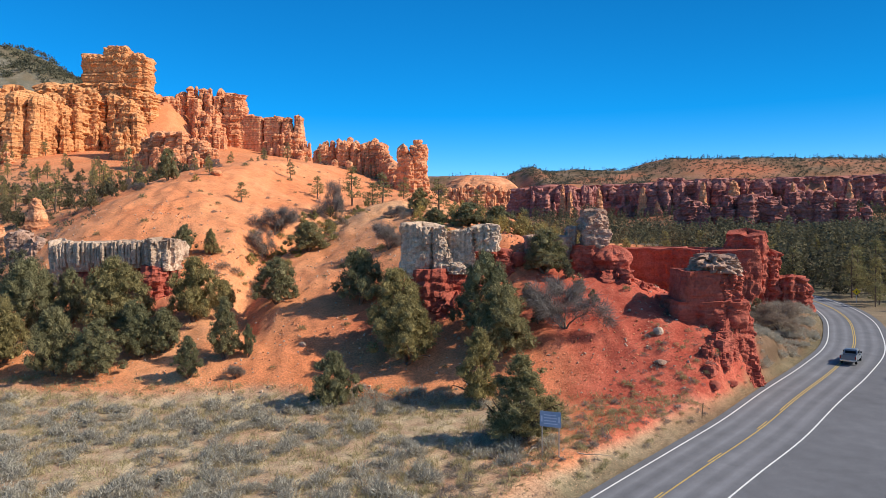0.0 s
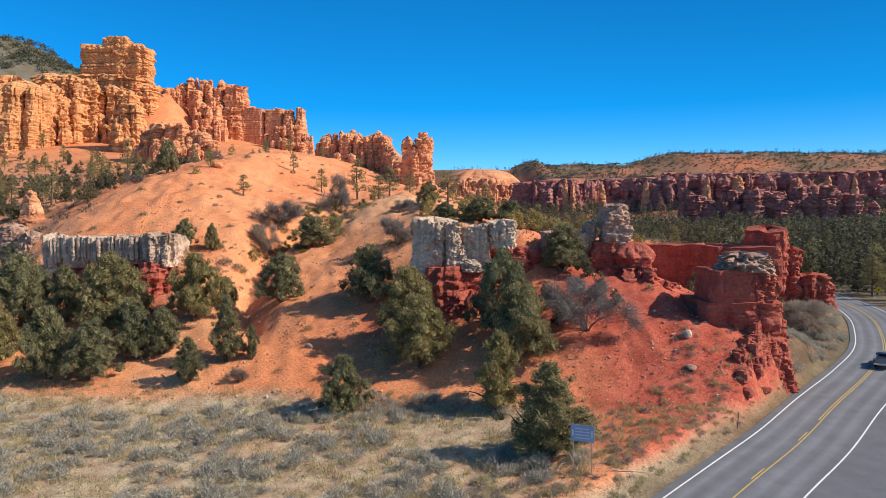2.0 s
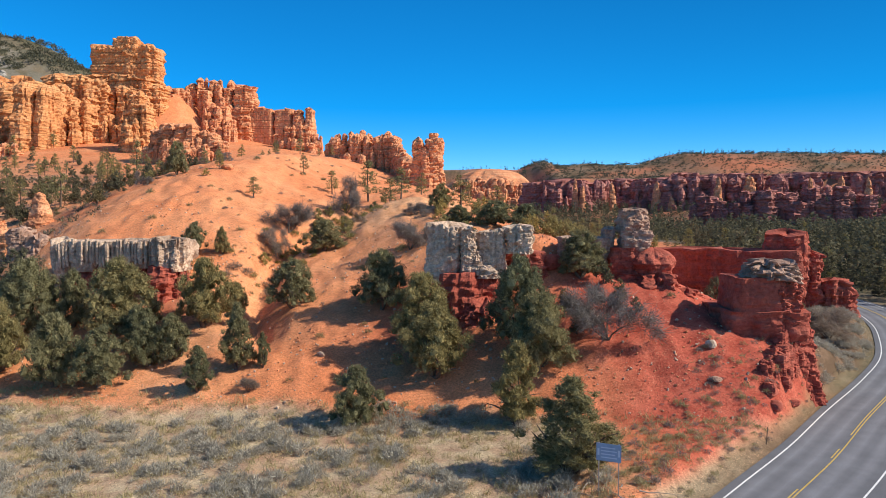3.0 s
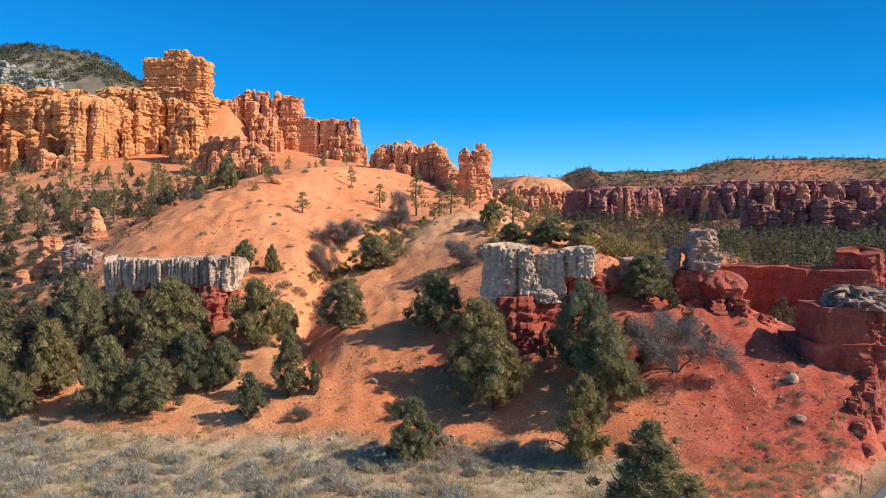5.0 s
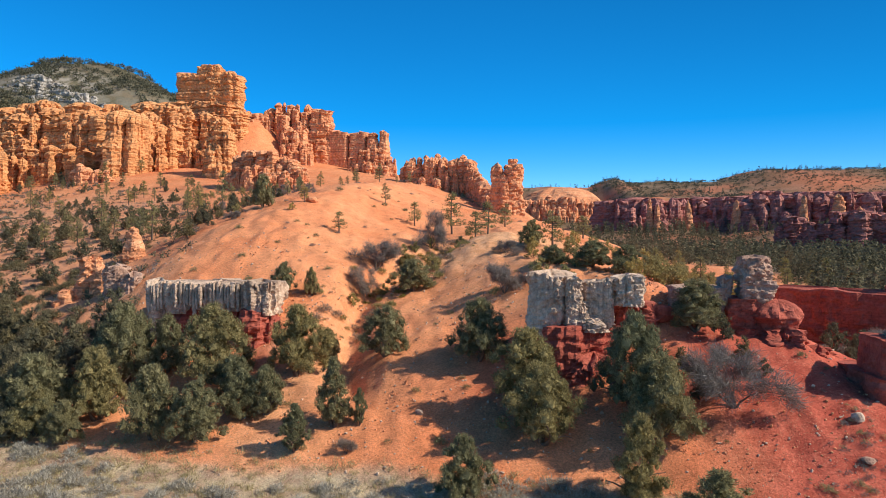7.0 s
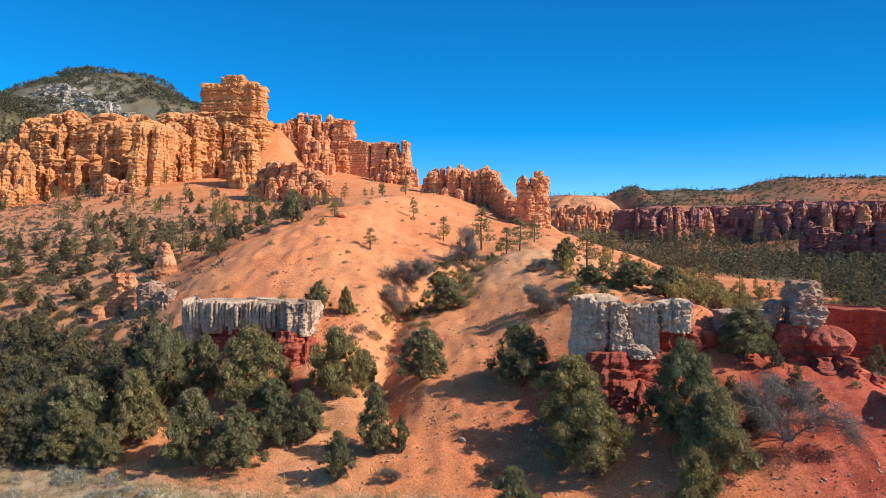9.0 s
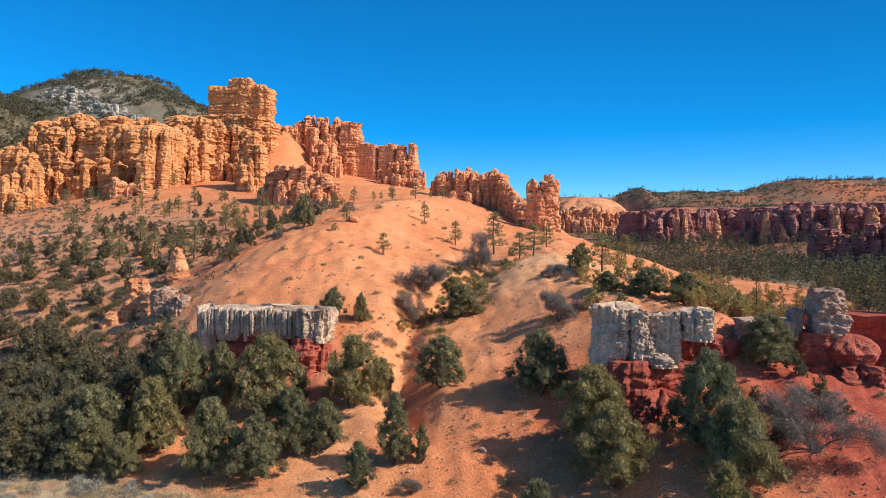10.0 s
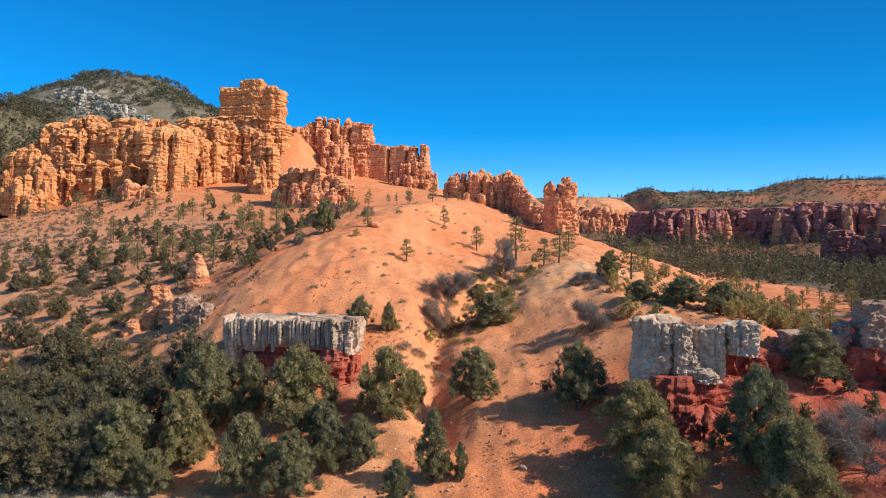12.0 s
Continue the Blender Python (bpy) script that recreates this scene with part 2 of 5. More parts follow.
    return m


def rock_material(name, dark, body_col, light, band=0.55, streak=0.35, relief_m=0.25, scale=1.0, lines=0.45):
    m, n, l, b = material(name, 0.93)
    layers = tex_noise(n, l, tex_place(n, l, (0.05 * scale, 0.05 * scale, band)), 1.0, 5, 0.65)
    runs = tex_noise(n, l, tex_place(n, l, (0.9 * scale, 0.9 * scale, 0.08 * scale)), 1.0, 5, 0.65)
    p = tex_place(n, l)
    blot, fine = tex_noise(n, l, p, 0.35 * scale, 5), tex_noise(n, l, p, 2.4 * scale, 6, 0.7)
    col = ramp(n, l, layers, (0.3, dark), (0.5, body_col), (0.68, light))
    col = mix(n, l, ramp(n, l, blot, (0.4, grey(0)), (0.7, grey(0.7))), col, light)
    thin = tex_noise(n, l, tex_place(n, l, (0.03 * scale, 0.03 * scale, band * 3.2)), 1.0, 3, 0.6)
    col = mix(n, l, lines, col, ramp(n, l, thin, (0.37, grey(0.45)), (0.45, grey(1.0)), (0.7, grey(1.12))), "MULTIPLY")
    col = mix(n, l, streak, col, ramp(n, l, runs, (0.3, grey(0.35)), (0.55, grey(1.0)), (0.8, grey(1.2))), "MULTIPLY")
    col = mix(n, l, 0.8, col, ramp(n, l, fine, (0.3, grey(0.5)), (0.5, grey(1.0)), (0.75, grey(1.3))), "MULTIPLY")
    l.new(col, b.inputs["Base Color"])
    bump(n, l, b, mix(n, l, 0.5, fine, mix(n, l, 0.5, mix(n, l, 0.5, layers, thin), runs)), 1.0, relief_m * 1.6)
    return m


def leaf_material(name, dark, mid, light, rough=0.75):
    m, n, l, b = material(name, rough)
    g = n.new("ShaderNodeNewGeometry")
    o = n.new("ShaderNodeObjectInfo")
    col = ramp(n, l, g.outputs["Random Per Island"], (0.0, dark), (0.55, mid), (1.0, light))
    col = mix(n, l, 0.8, col, ramp(n, l, o.outputs["Random"], (0.0, (0.72, 0.8, 0.85)), (0.5, (1, 1, 1)), (1.0, (1.3, 1.15, 0.9))), "MULTIPLY")
    l.new(col, b.inputs["Base Color"])
    b.inputs["Specular IOR Level"].default_value = 0.03
    k, t = n.new("ShaderNodeMixShader"), n.new("ShaderNodeBsdfTranslucent")
    k.inputs[0].default_value = 0.35
    l.new(col, t.inputs["Color"])
    l.new(b.outputs[0], k.inputs[1])
    l.new(t.outputs[0], k.inputs[2])
    l.new(k.outputs[0], n["Material Output"].inputs["Surface"])
    return m


def plain(name, col, rough=0.7, metal=0.0, vary=0.25, scale=6.0):
    m, n, l, b = material(name, rough)
    b.inputs["Metallic"].default_value = metal
    f = tex_noise(n, l, tex_place(n, l, own=True), scale, 5)
    l.new(mix(n, l, vary, col, ramp(n, l, f, (0.3, grey(0.5)), (0.7, grey(1.2))), "MULTIPLY"), b.inputs["Base Color"])
    return m


SOIL = soil_material()
ROCK_GOLD = rock_material("orange_limestone", (0.52, 0.19, 0.07), (0.68, 0.29, 0.115), (0.74, 0.37, 0.17), 0.5, 0.45, 0.5, 0.5, 0.75)
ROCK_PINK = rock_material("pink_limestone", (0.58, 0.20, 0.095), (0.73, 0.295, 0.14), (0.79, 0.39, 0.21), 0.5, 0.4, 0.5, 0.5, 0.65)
ROCK_RED = rock_material("red_siltstone", (0.30, 0.062, 0.041), (0.39, 0.088, 0.058), (0.48, 0.14, 0.094), 0.6, 0.3, 0.2, 1.0, 0.3)
ROCK_GREY = rock_material("grey_conglomerate", (0.38, 0.25, 0.175), (0.60, 0.42, 0.30), (0.72, 0.54, 0.40), 0.12, 0.65, 0.3, 1.0)
ROCK_TAN = rock_material("reddish_tan_conglomerate", (0.30, 0.17, 0.12), (0.44, 0.27, 0.195), (0.54, 0.365, 0.275), 0.35, 0.5, 0.3, 1.0, 0.2)
# the purplish shade of the far walls is mixed into this darker rock colour
ROCK_FAR = rock_material("shade_tinted_red_limestone", (0.29, 0.105, 0.088), (0.41, 0.152, 0.125), (0.51, 0.24, 0.19), 0.3, 0.5, 1.0, 0.2)
ROCK_WHITE = rock_material("white_limestone", (0.26, 0.235, 0.20), (0.42, 0.38, 0.33), (0.52, 0.47, 0.41), 0.3, 0.5, 1.0, 0.2)
JUNIPER = leaf_material("juniper_foliage", (0.15, 0.138, 0.072), (0.255, 0.23, 0.12), (0.40, 0.355, 0.185), 0.95)
PINE = leaf_material("pine_needles", (0.20, 0.18, 0.085), (0.28, 0.25, 0.12), (0.38, 0.335, 0.16), 0.95)
# darker copy of the juniper foliage; the wood's shade is put into its colour
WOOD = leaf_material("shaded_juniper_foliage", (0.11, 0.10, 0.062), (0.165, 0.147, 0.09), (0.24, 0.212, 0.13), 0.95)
FOREST = leaf_material("distant_conifers", (0.07, 0.075, 0.056), (0.115, 0.118, 0.085), (0.18, 0.172, 0.12), 0.95)
YELLOW = leaf_material("yellow_shrub", (0.16, 0.13, 0.03), (0.28, 0.22, 0.05), (0.40, 0.32, 0.09))
OLIVE = leaf_material("olive_brush", (0.25, 0.205, 0.085), (0.36, 0.30, 0.125), (0.47, 0.40, 0.175), 0.95)
SAGE = leaf_material("sagebrush_leaves", (0.29, 0.255, 0.20), (0.44, 0.40, 0.32), (0.59, 0.535, 0.425), 0.95)
STRAW = leaf_material("dry_grass", (0.32, 0.25, 0.12), (0.48, 0.39, 0.20), (0.62, 0.52, 0.29), 0.9)
TWIG = leaf_material("bare_twigs", (0.17, 0.135, 0.115), (0.27, 0.225, 0.195), (0.40, 0.345, 0.30), 0.9)
BARK = plain("juniper_bark", (0.16, 0.115, 0.085), 0.95, 0, 0.7, 9)


# ---------------------------------------------------------------- mesh makers
def mesh_of(name, verts, faces, mat, flat=False):
    """One mesh from arrays: faces all of one number of corners."""
    me = bpy.data.meshes.new(name)
    verts, faces = np.asarray(verts, np.float32), np.asarray(faces, np.int32)
    me.vertices.add(len(verts))
    me.vertices.foreach_set("co", verts.ravel())
    me.loops.add(faces.size)
    me.loops.foreach_set("vertex_index", faces.ravel())
    me.polygons.add(len(faces))
    me.polygons.foreach_set("loop_start", np.arange(0, faces.size, faces.shape[1], dtype=np.int32))
    me.polygons.foreach_set("use_smooth", np.full(len(faces), not flat))
    me.update(calc_edges=True)
    me.materials.append(mat)
    return me


def joined(pieces):
    """Several (verts, faces) as one."""
    base, vs, fs = 0, [], []
    for v, f in pieces:
        vs.append(v)
        fs.append(np.asarray(f) + base)
        base += len(v)
    return np.concatenate(vs), np.concatenate(fs)


def thing(name, label, category, group="", kind="", at=(0, 0, 0)):
    ob = new(name)
    ob.empty_display_size = 0.2
    ob.location = at
    return tagged(ob, label, category, group, kind)


def piece(name, pieces, mat, parent=None, label="", flat=False):
    v, f = joined(pieces) if isinstance(pieces, list) else pieces
    ob = new(name, mesh_of(name, v, f, mat, flat))
    ob.parent = parent
    if label:
        tagged(ob, label)
    return ob


def part(name, bm, mat, parent, label="", flat=True):
    me = bpy.data.meshes.new(name)
    bm.to_mesh(me)
    bm.free()
    me.materials.append(mat)
    if not flat:
        me.polygons.foreach_set("use_smooth", np.full(len(me.polygons), True))
    ob = new(name, me)
    ob.parent = parent
    if label:
        tagged(ob, label)
    return ob


def strata(z, period):
    return np.tanh(3.4 * (noise3(z / period, 3.3, 8.1) + 0.7 * noise3(z / period * 2.7, 1.3, 4.1)))


def body(cx, cy, rx, ry, z0, z1, rot=0, sq=3.0, seed=0, sides=24, rings=24, taper=(1.15, 1.0, 0.85), ledge=0.07, flute=0.1, lump=0.14,
         period=2.2, crown=0.08, lean=(0, 0), freq=2.2, grit=0.1, dome=0.0):
    """A standing mass of rock: a rounded outline raised in rings, with layers, lumps and upright ribs (or, with flute below 0, grooves).
    dome: how much of its height rounds off at the top."""
    th = np.linspace(0, 2 * math.pi, 721) + 0.13 * seed
    c, s = np.cos(th), np.sin(th)
    ox, oy = np.sign(c) * np.abs(c) ** (2 / sq) * rx, np.sign(s) * np.abs(s) ** (2 / sq) * ry
    run = np.r_[0, np.cumsum(np.hypot(np.diff(ox), np.diff(oy)))]
    even = np.linspace(0, run[-1], sides, endpoint=False)
    ox, oy = np.interp(even, run, ox), np.interp(even, run, oy)
    r0, h = min(rx, ry), z1 - z0
    k = np.r_[np.linspace(0, 1, rings), 1, 1, 1][:, None]
    shrink = np.r_[np.ones(rings), 0.86, 0.55, 0.02][:, None]
    if dome:
        shrink = shrink * (0.3 + 0.7 * np.sqrt(np.clip(1 - (np.maximum(k - 1 + dome, 0) / dome) ** 2, 0, 1)))
    cr, sr = math.cos(radians(rot)), math.sin(radians(rot))
    z = z0 + h * k
    wide = np.interp(k, (0, 0.5, 1), taper)
    x, y = ox * wide, oy * wide
    gx, gy = cx + x * cr - y * sr, cy + x * sr + y * cr
    out = r0 * (ledge * strata(z + 0.35 * period * noise3(gx * 0.9 / r0, gy * 0.9 / r0, seed), period) * (0.65 + 0.35 * noise3(gx / 3, gy / 3, z / 3 + seed))
                + flute * (0.35 - np.abs(noise3(gx * freq / r0, gy * freq / r0, z / h * 0.9 + seed * 7.7))) * 1.6
                + lump * fbm(gx * 1.1 / r0, gy * 1.1 / r0, z * 1.1 / r0 + seed * 3.1, 3)
                + grit * fbm(gx * 3.4 / r0, gy * 3.4 / r0, z * 4.5 / r0 + seed, 3, 0.6))
    far = np.hypot(x, y)
    x, y = (x + x / far * out) * shrink, (y + y / far * out) * shrink
    zz = z + crown * h * np.maximum(0, (k - 0.7) / 0.3) * (fbm(gx * 1.3 / r0 + 9, gy * 1.3 / r0, seed, 2) + 0.9 * noise3(gx * freq * 0.8 / r0, gy * freq * 0.8 / r0, seed + 3) + (1 - shrink) * 0.8)
    v = np.stack([cx + x * cr - y * sr + lean[0] * k, cy + x * sr + y * cr + lean[1] * k, zz], -1).reshape(-1, 3)
    n = rings + 3
    i, j = np.meshgrid(np.arange(n - 1), np.arange(sides), indexing="ij")
    jj = (j + 1) % sides
    f = np.stack([i * sides + j, i * sides + jj, (i + 1) * sides + jj, (i + 1) * sides + j], -1).reshape(-1, 4)
    return v, f


def cliff(points, r, spacing, rows=2, seed=1, sides=22, step=0.8, period=2.8, ledge=0.22, back=1.5, low=0.45, jag=0.1, deep=1.5, sharp=(0.45, 0.95)):
    """Eroded columns packed along a line of (x, y, foot, top): deep spurs behind, lower broken pinnacles before them."""
    rnd = random.Random(seed)
    p = np.array(points, float)
    s = np.r_[0, np.cumsum(np.hypot(*(p[1:, :2] - p[:-1, :2]).T))]
    out = []
    for row in range(rows):
        q = rnd.uniform(0, spacing)
        while q < s[-1]:
            x, y, z0, z1 = (np.interp(q, s, p[:, k]) for k in range(4))
            h = z1 - z0
            top = z1 + rnd.uniform(-1.6, 0.5) * jag * h if row == 0 else z0 + h * rnd.uniform(low, 0.95) / (1 + 0.4 * (row - 1))
            rr = r * rnd.uniform(0.6, 1.3) * (1 if row == 0 else 0.72)
            out.append(body(x + rnd.uniform(-0.3, 0.3) * r, y - row * r * back + rnd.uniform(-0.4, 0.4) * r, rr, rr * (deep if row == 0 else 1) * rnd.uniform(0.8, 1.2), z0 - 4, top,
                            rnd.uniform(-25, 25), rnd.uniform(2.6, 5), rnd.uniform(0, 50), sides, max(12, int((top - z0 + 4) / step)), (1.3, 1.0, rnd.uniform(*sharp)),
                            ledge * rnd.uniform(0.5, 1.1), -0.3, 0.2, period * 0.75, 0.012, grit=0.24, dome=min(0.3, 0.5 * rr / h)))
            q += spacing * rnd.uniform(0.6, 1.35) * (1 if row == 0 else 1.15)
    return out


# ---------------------------------------------------------------- ground
def steps(lo, hi, fine, first, last, grow=1.07):
    mid = list(np.arange(lo, hi, fine))
    a, d = [], fine
    x = lo
    while x > first:
        d = min(d * grow, 60)
        x -= d
        a.append(x)
    b, d = [], fine
    x = mid[-1]
    while x < last:
        d = min(d * grow, 60)
        x += d
        b.append(x)
    return np.array(a[::-1] + mid + b)


def build_ground():
    gx, gy = steps(-90, 58, 0.68, -2600, 2800), steps(54, 152, 0.68, -900, 4200, 1.045)
    x, y = np.meshgrid(gx, gy, indexing="ij")
    z = relief(x, y)
    v = np.stack([x, y, z], -1).reshape(-1, 3)
    nx, ny = x.shape
    i, j = np.meshgrid(np.arange(nx - 1), np.arange(ny - 1), indexing="ij")
    f = np.stack([i * ny + j, (i + 1) * ny + j, (i + 1) * ny + j + 1, i * ny + j + 1], -1).reshape(-1, 4)
    ob = tagged(new("ground", mesh_of("ground", v, f, SOIL)), "orange desert soil with dry grass flat and red slopes", "ground", kind="structure")
    # kinds of soil: red round the near outcrops, dry grass on the flat, pale on the middle ridge, scrub far off
    px, py, pz = v.T
    wob = 6 * fbm(px / 15, py / 15, 2.2, 3)
    red = smooth(-2, 16, px + wob) * (1 - smooth(118, 140, py)) * smooth(1.2 - 0.8 * smooth(6, 14, px), 2.6 - 1.3 * smooth(6, 14, px), pz)
    red = np.maximum(red, 0.75 * np.exp(-((px + 8 + wob) / 12) ** 2 - ((py - 92) / 10) ** 2))
    red = np.maximum(red, 0.8 * np.exp(-((px + 46 + wob) / 5) ** 2 - ((py - 97) / 6) ** 2))
    dry = (1 - smooth(0.9, 2.0, pz + 0.5 * fbm(px / 9, py / 9, 4.2, 3))) * (py < 150)
    pale = np.exp(-((px + 16 + wob) / 16) ** 2 - ((py - 140 - wob) / 18) ** 2) + 0.6 * np.exp(-((px + 38 + wob) / 8) ** 2 - ((py - 92) / 22) ** 2)
    rough_land = smooth(620, 780, py) * smooth(-240, -150, px)
    red = np.maximum(red, 0.5 * rough_land)
    scrubby = rough_land * np.clip(1.0 + 0.9 * fbm(px / 45, py / 25, 3.9, 3), 0.1, 1.1) * (1 - 0.7 * np.exp(-((px - 370) / 60) ** 2 - ((py - 1020) / 70) ** 2))
    valley = np.maximum(smooth(52, 84, px + wob - 0.2 * (py - 160)) * smooth(150, 200, py), smooth(74, 90, px + wob) * smooth(125, 150, py)) * (1 - smooth(640, 760, py))
    dry = dry * (1 - 0.15 * smooth(0, 12, px + wob))
    west = smooth(8, 30, -0.5 * py - px + wob) * smooth(88, 110, py) * (1 - smooth(230, 300, py))
    dry = np.maximum(dry, 0.3 * west)
    by_road = np.zeros(len(px))
    close = (px > -60) & (px < 240) & (py > -60) & (py < 300)
    off = nearest(ROAD[::2], px[close], py[close])[0]
    inner = smooth(36, 40, px[close]) * smooth(80, 88, py[close]) * (1 - smooth(134, 142, py[close]))
    by_road[close] = np.where(off < 0, np.maximum(1 - smooth(5.0, 8.0, -off + 0.35 * wob[close]), 0), 1)
    bank_soil = np.zeros(len(px))
    bank_soil[close] = inner * (1 - smooth(20, 30, -off)) * (off < 0)
    by_road *= 1 - smooth(0.4, 1.3, pz - road_z(py))
    red, dry = red * (1 - by_road), np.maximum(dry, 0.8 * by_road)
    # red wash from the bluff spreads over the verge
    wash = np.zeros(len(px))
    wash[close] = (off < 0) * (1 - smooth(12, 20, -off)) * smooth(54, 66, py[close] + wob[close]) * (1 - smooth(86, 94, py[close]))
    red, dry = np.maximum(red, 0.42 * wash), dry * (1 - 0.6 * wash)
    mountain = (1 - smooth(-330, -230, px)) * smooth(430, 500, py)
    pale = np.maximum(pale * (1 - mountain), mountain * np.exp(-((px + 730 + 5 * wob) / 120) ** 2 - ((pz - 252 + 3 * wob + 0.3 * (px + 730)) / 30) ** 2))
    wooded = np.exp(-((px + 402) / 62) ** 2 - ((py - 405) / 90) ** 2)
    mountain = np.maximum(mountain, np.clip(1.5 * wooded, 0, 1))
    near = 1 - np.maximum(np.maximum(mountain * 0.98, np.clip(scrubby * 0.8, 0, 1)), np.maximum(0.97 * valley, np.maximum(0.85 * bank_soil, 0.8 * by_road)))
    col = np.stack([red, dry, np.clip(pale, 0, 1), near], 1).astype(np.float32)
    a = ob.data.color_attributes.new("soil", "FLOAT_COLOR", "POINT")
    a.data.foreach_set("color", col.ravel())
    return ob


ground = build_ground()


def ribbon(line, offsets, lift):
    """A strip along a line at distances to its right."""
    way = np.gradient(line, axis=0)
    way /= np.linalg.norm(way, axis=1)[:, None]
    right = np.stack([way[:, 1], -way[:, 0]], 1)
    rows = []
    for o in offsets:
        q = line + right * o
        rows.append(np.c_[q, road_z(q[:, 1]) + lift])
    v = np.stack(rows, 1).reshape(-1, 3)
    n, k = len(line), len(offsets)
    i, j = np.meshgrid(np.arange(n - 1), np.arange(k - 1), indexing="ij")
    f = np.stack([i * k + j, i * k + j + 1, (i + 1) * k + j + 1, (i + 1) * k + j], -1).reshape(-1, 4)
    return v, f


def asphalt_material():
    m, n, l, b = material("worn_asphalt", 0.85)
    p = tex_place(n, l)
    mid, fine = tex_noise(n, l, p, 0.5, 6), tex_noise(n, l, p, 14, 4, 0.8)
    col = ramp(n, l, mid, (0.3, (0.128, 0.13, 0.14)), (0.7, (0.16, 0.163, 0.175)))
    col = mix(n, l, 0.5, col, ramp(n, l, fine, (0.3, grey(0.6)), (0.7, grey(1.3))), "MULTIPLY")
    a = n.new("ShaderNodeAttribute")
    a.attribute_name = "wear"
    col = mix(n, l, a.outputs["Fac"], col, mix(n, l, 1.0, col, grey(1.45), "MULTIPLY"))
    patch = tex_noise(n, l, tex_place(n, l, (0.07, 0.07, 0.07)), 1.0, 5, 0.7)
    col = mix(n, l, 0.6, col, ramp(n, l, patch, (0.35, grey(0.84)), (0.6, grey(1.06))), "MULTIPLY")
    l.new(col, b.inputs["Base Color"])
    bump(n, l, b, fine, 0.3, 0.02)
    return m


ASPHALT = asphalt_material()
PAINT_W = plain("white_road_paint", (0.75, 0.75, 0.73), 0.7, 0, 0.5, 3)
PAINT_Y = plain("yellow_road_paint", (0.56, 0.39, 0.11), 0.7, 0, 0.5, 3)
ACROSS = (-4.5, -3.8, -3.65, -3.2, -2.8, -2.4, -2, -1.5, -1.1, -0.7, -0.16, -0.04, 0.1, 0.22, 0.9, 1.3, 1.7, 2.2, 2.7, 3.1, 3.5, 4.05, 4.2, 5.2)
road = tagged(piece("road", ribbon(ROAD, ACROSS, 0.03), ASPHALT), "grey worn asphalt two-lane road curving round a bluff", "road", kind="structure")
# lanes worn pale by tyres
worn = np.array([math.exp(-((abs(o) - 1.15) / 0.4) ** 2) + math.exp(-((abs(o) - 2.85) / 0.4) ** 2) for o in ACROSS], np.float32)
road.data.attributes.new("wear", "FLOAT", "POINT").data.foreach_set("value", np.tile(worn, len(ROAD)))
piece("edge_line", ribbon(ROAD, (-3.8, -3.65), 0.036), PAINT_W, road, "worn white edge line")
piece("edge_line", ribbon(ROAD, (4.05, 4.2), 0.036), PAINT_W, road, "worn white edge line")
piece("centre_line", ribbon(ROAD, (0.1, 0.22), 0.036), PAINT_Y, road, "solid yellow centre line")
pull = piece("pavement", ribbon(ROAD[20:175], (5.2, 9, 13, 18, 24), 0.026), ASPHALT)
tagged(pull, "grey asphalt pull-out beside the road", "pavement", kind="structure")


# ---------------------------------------------------------------- rock formations, far to near
def formation(name, label, category, parts, group=""):
    """A thing whose parts are masses of rock: (part name, masses, material, label)."""
    top = thing(name, label, category, group)
    for nm, masses, mat, lab in parts:
        for mass in masses:
            piece(nm, mass, mat, top, lab, True)
    return top


def mesa_masses():
    """Long wall segments with buttresses of many sizes, and low broken spires at their feet."""
    r = random.Random(77)
    lx, lz = np.array((66, 130, 235, 300, 380, 720), float), np.array((78, 77, 78, 80, 79, 76), float)
    out, x = [], 74.0
    while x < 640:
        w = r.uniform(14, 30)
        out.append(body(x, 866 + mesa_back(x) + r.uniform(-6, 6), w, 16, 15, np.interp(x, lx, lz) + r.uniform(-5, 2), -18 + r.uniform(-14, 8), 4, r.uniform(0, 90), 60, 44,
                        (1.12, 1.0, 0.97), 0.09, -0.3, 0.24, 6, 0.03, freq=3.5, grit=0.14))
        x += w * 1.3
    for row, (lo, hi, n) in enumerate(((0.75, 0.98, 60), (0.4, 0.85, 60), (0.2, 0.5, 50))):
        for _ in range(n):
            x = r.uniform(72, 620)
            top = np.interp(x, lx, lz)
            rr = r.uniform(3, 10) * (1 - 0.22 * row)
            out.append(body(x, 848 + mesa_back(x) - row * 11 - r.uniform(0, 8), rr, rr * r.uniform(0.8, 1.8), 20, 34 + (top - 34) * r.uniform(lo, hi), r.uniform(-40, 10), 3, r.uniform(0, 90), 18, 30,
                            (1.5, 1.0, r.uniform(0.4, 0.9)), 0.12, -0.24, 0.26, 5, 0.02, grit=0.18, dome=0.1))
    return out


def canyon_wall():
    """A lower red wall in front of the mesa, stepping down to the canyon floor."""
    r, out = random.Random(80), []
    for k in range(22):
        q = k / 21
        x, y = 176 + 130 * q, 585 - 50 * q
        rr, top = r.uniform(4, 9), 40 + 8 * math.sin(3 * q) + r.uniform(-10, 3)
        out.append(body(x + r.uniform(-4, 4), y + r.uniform(-10, 6), rr, rr * r.uniform(0.8, 1.6), 8, top, r.uniform(-40, 0), 4, r.uniform(0, 90), 26, 44,
                        (1.3, 1.0, r.uniform(0.6, 0.95)), 0.08, -0.3, 0.2, 4, 0.03, grit=0.24))
    return out


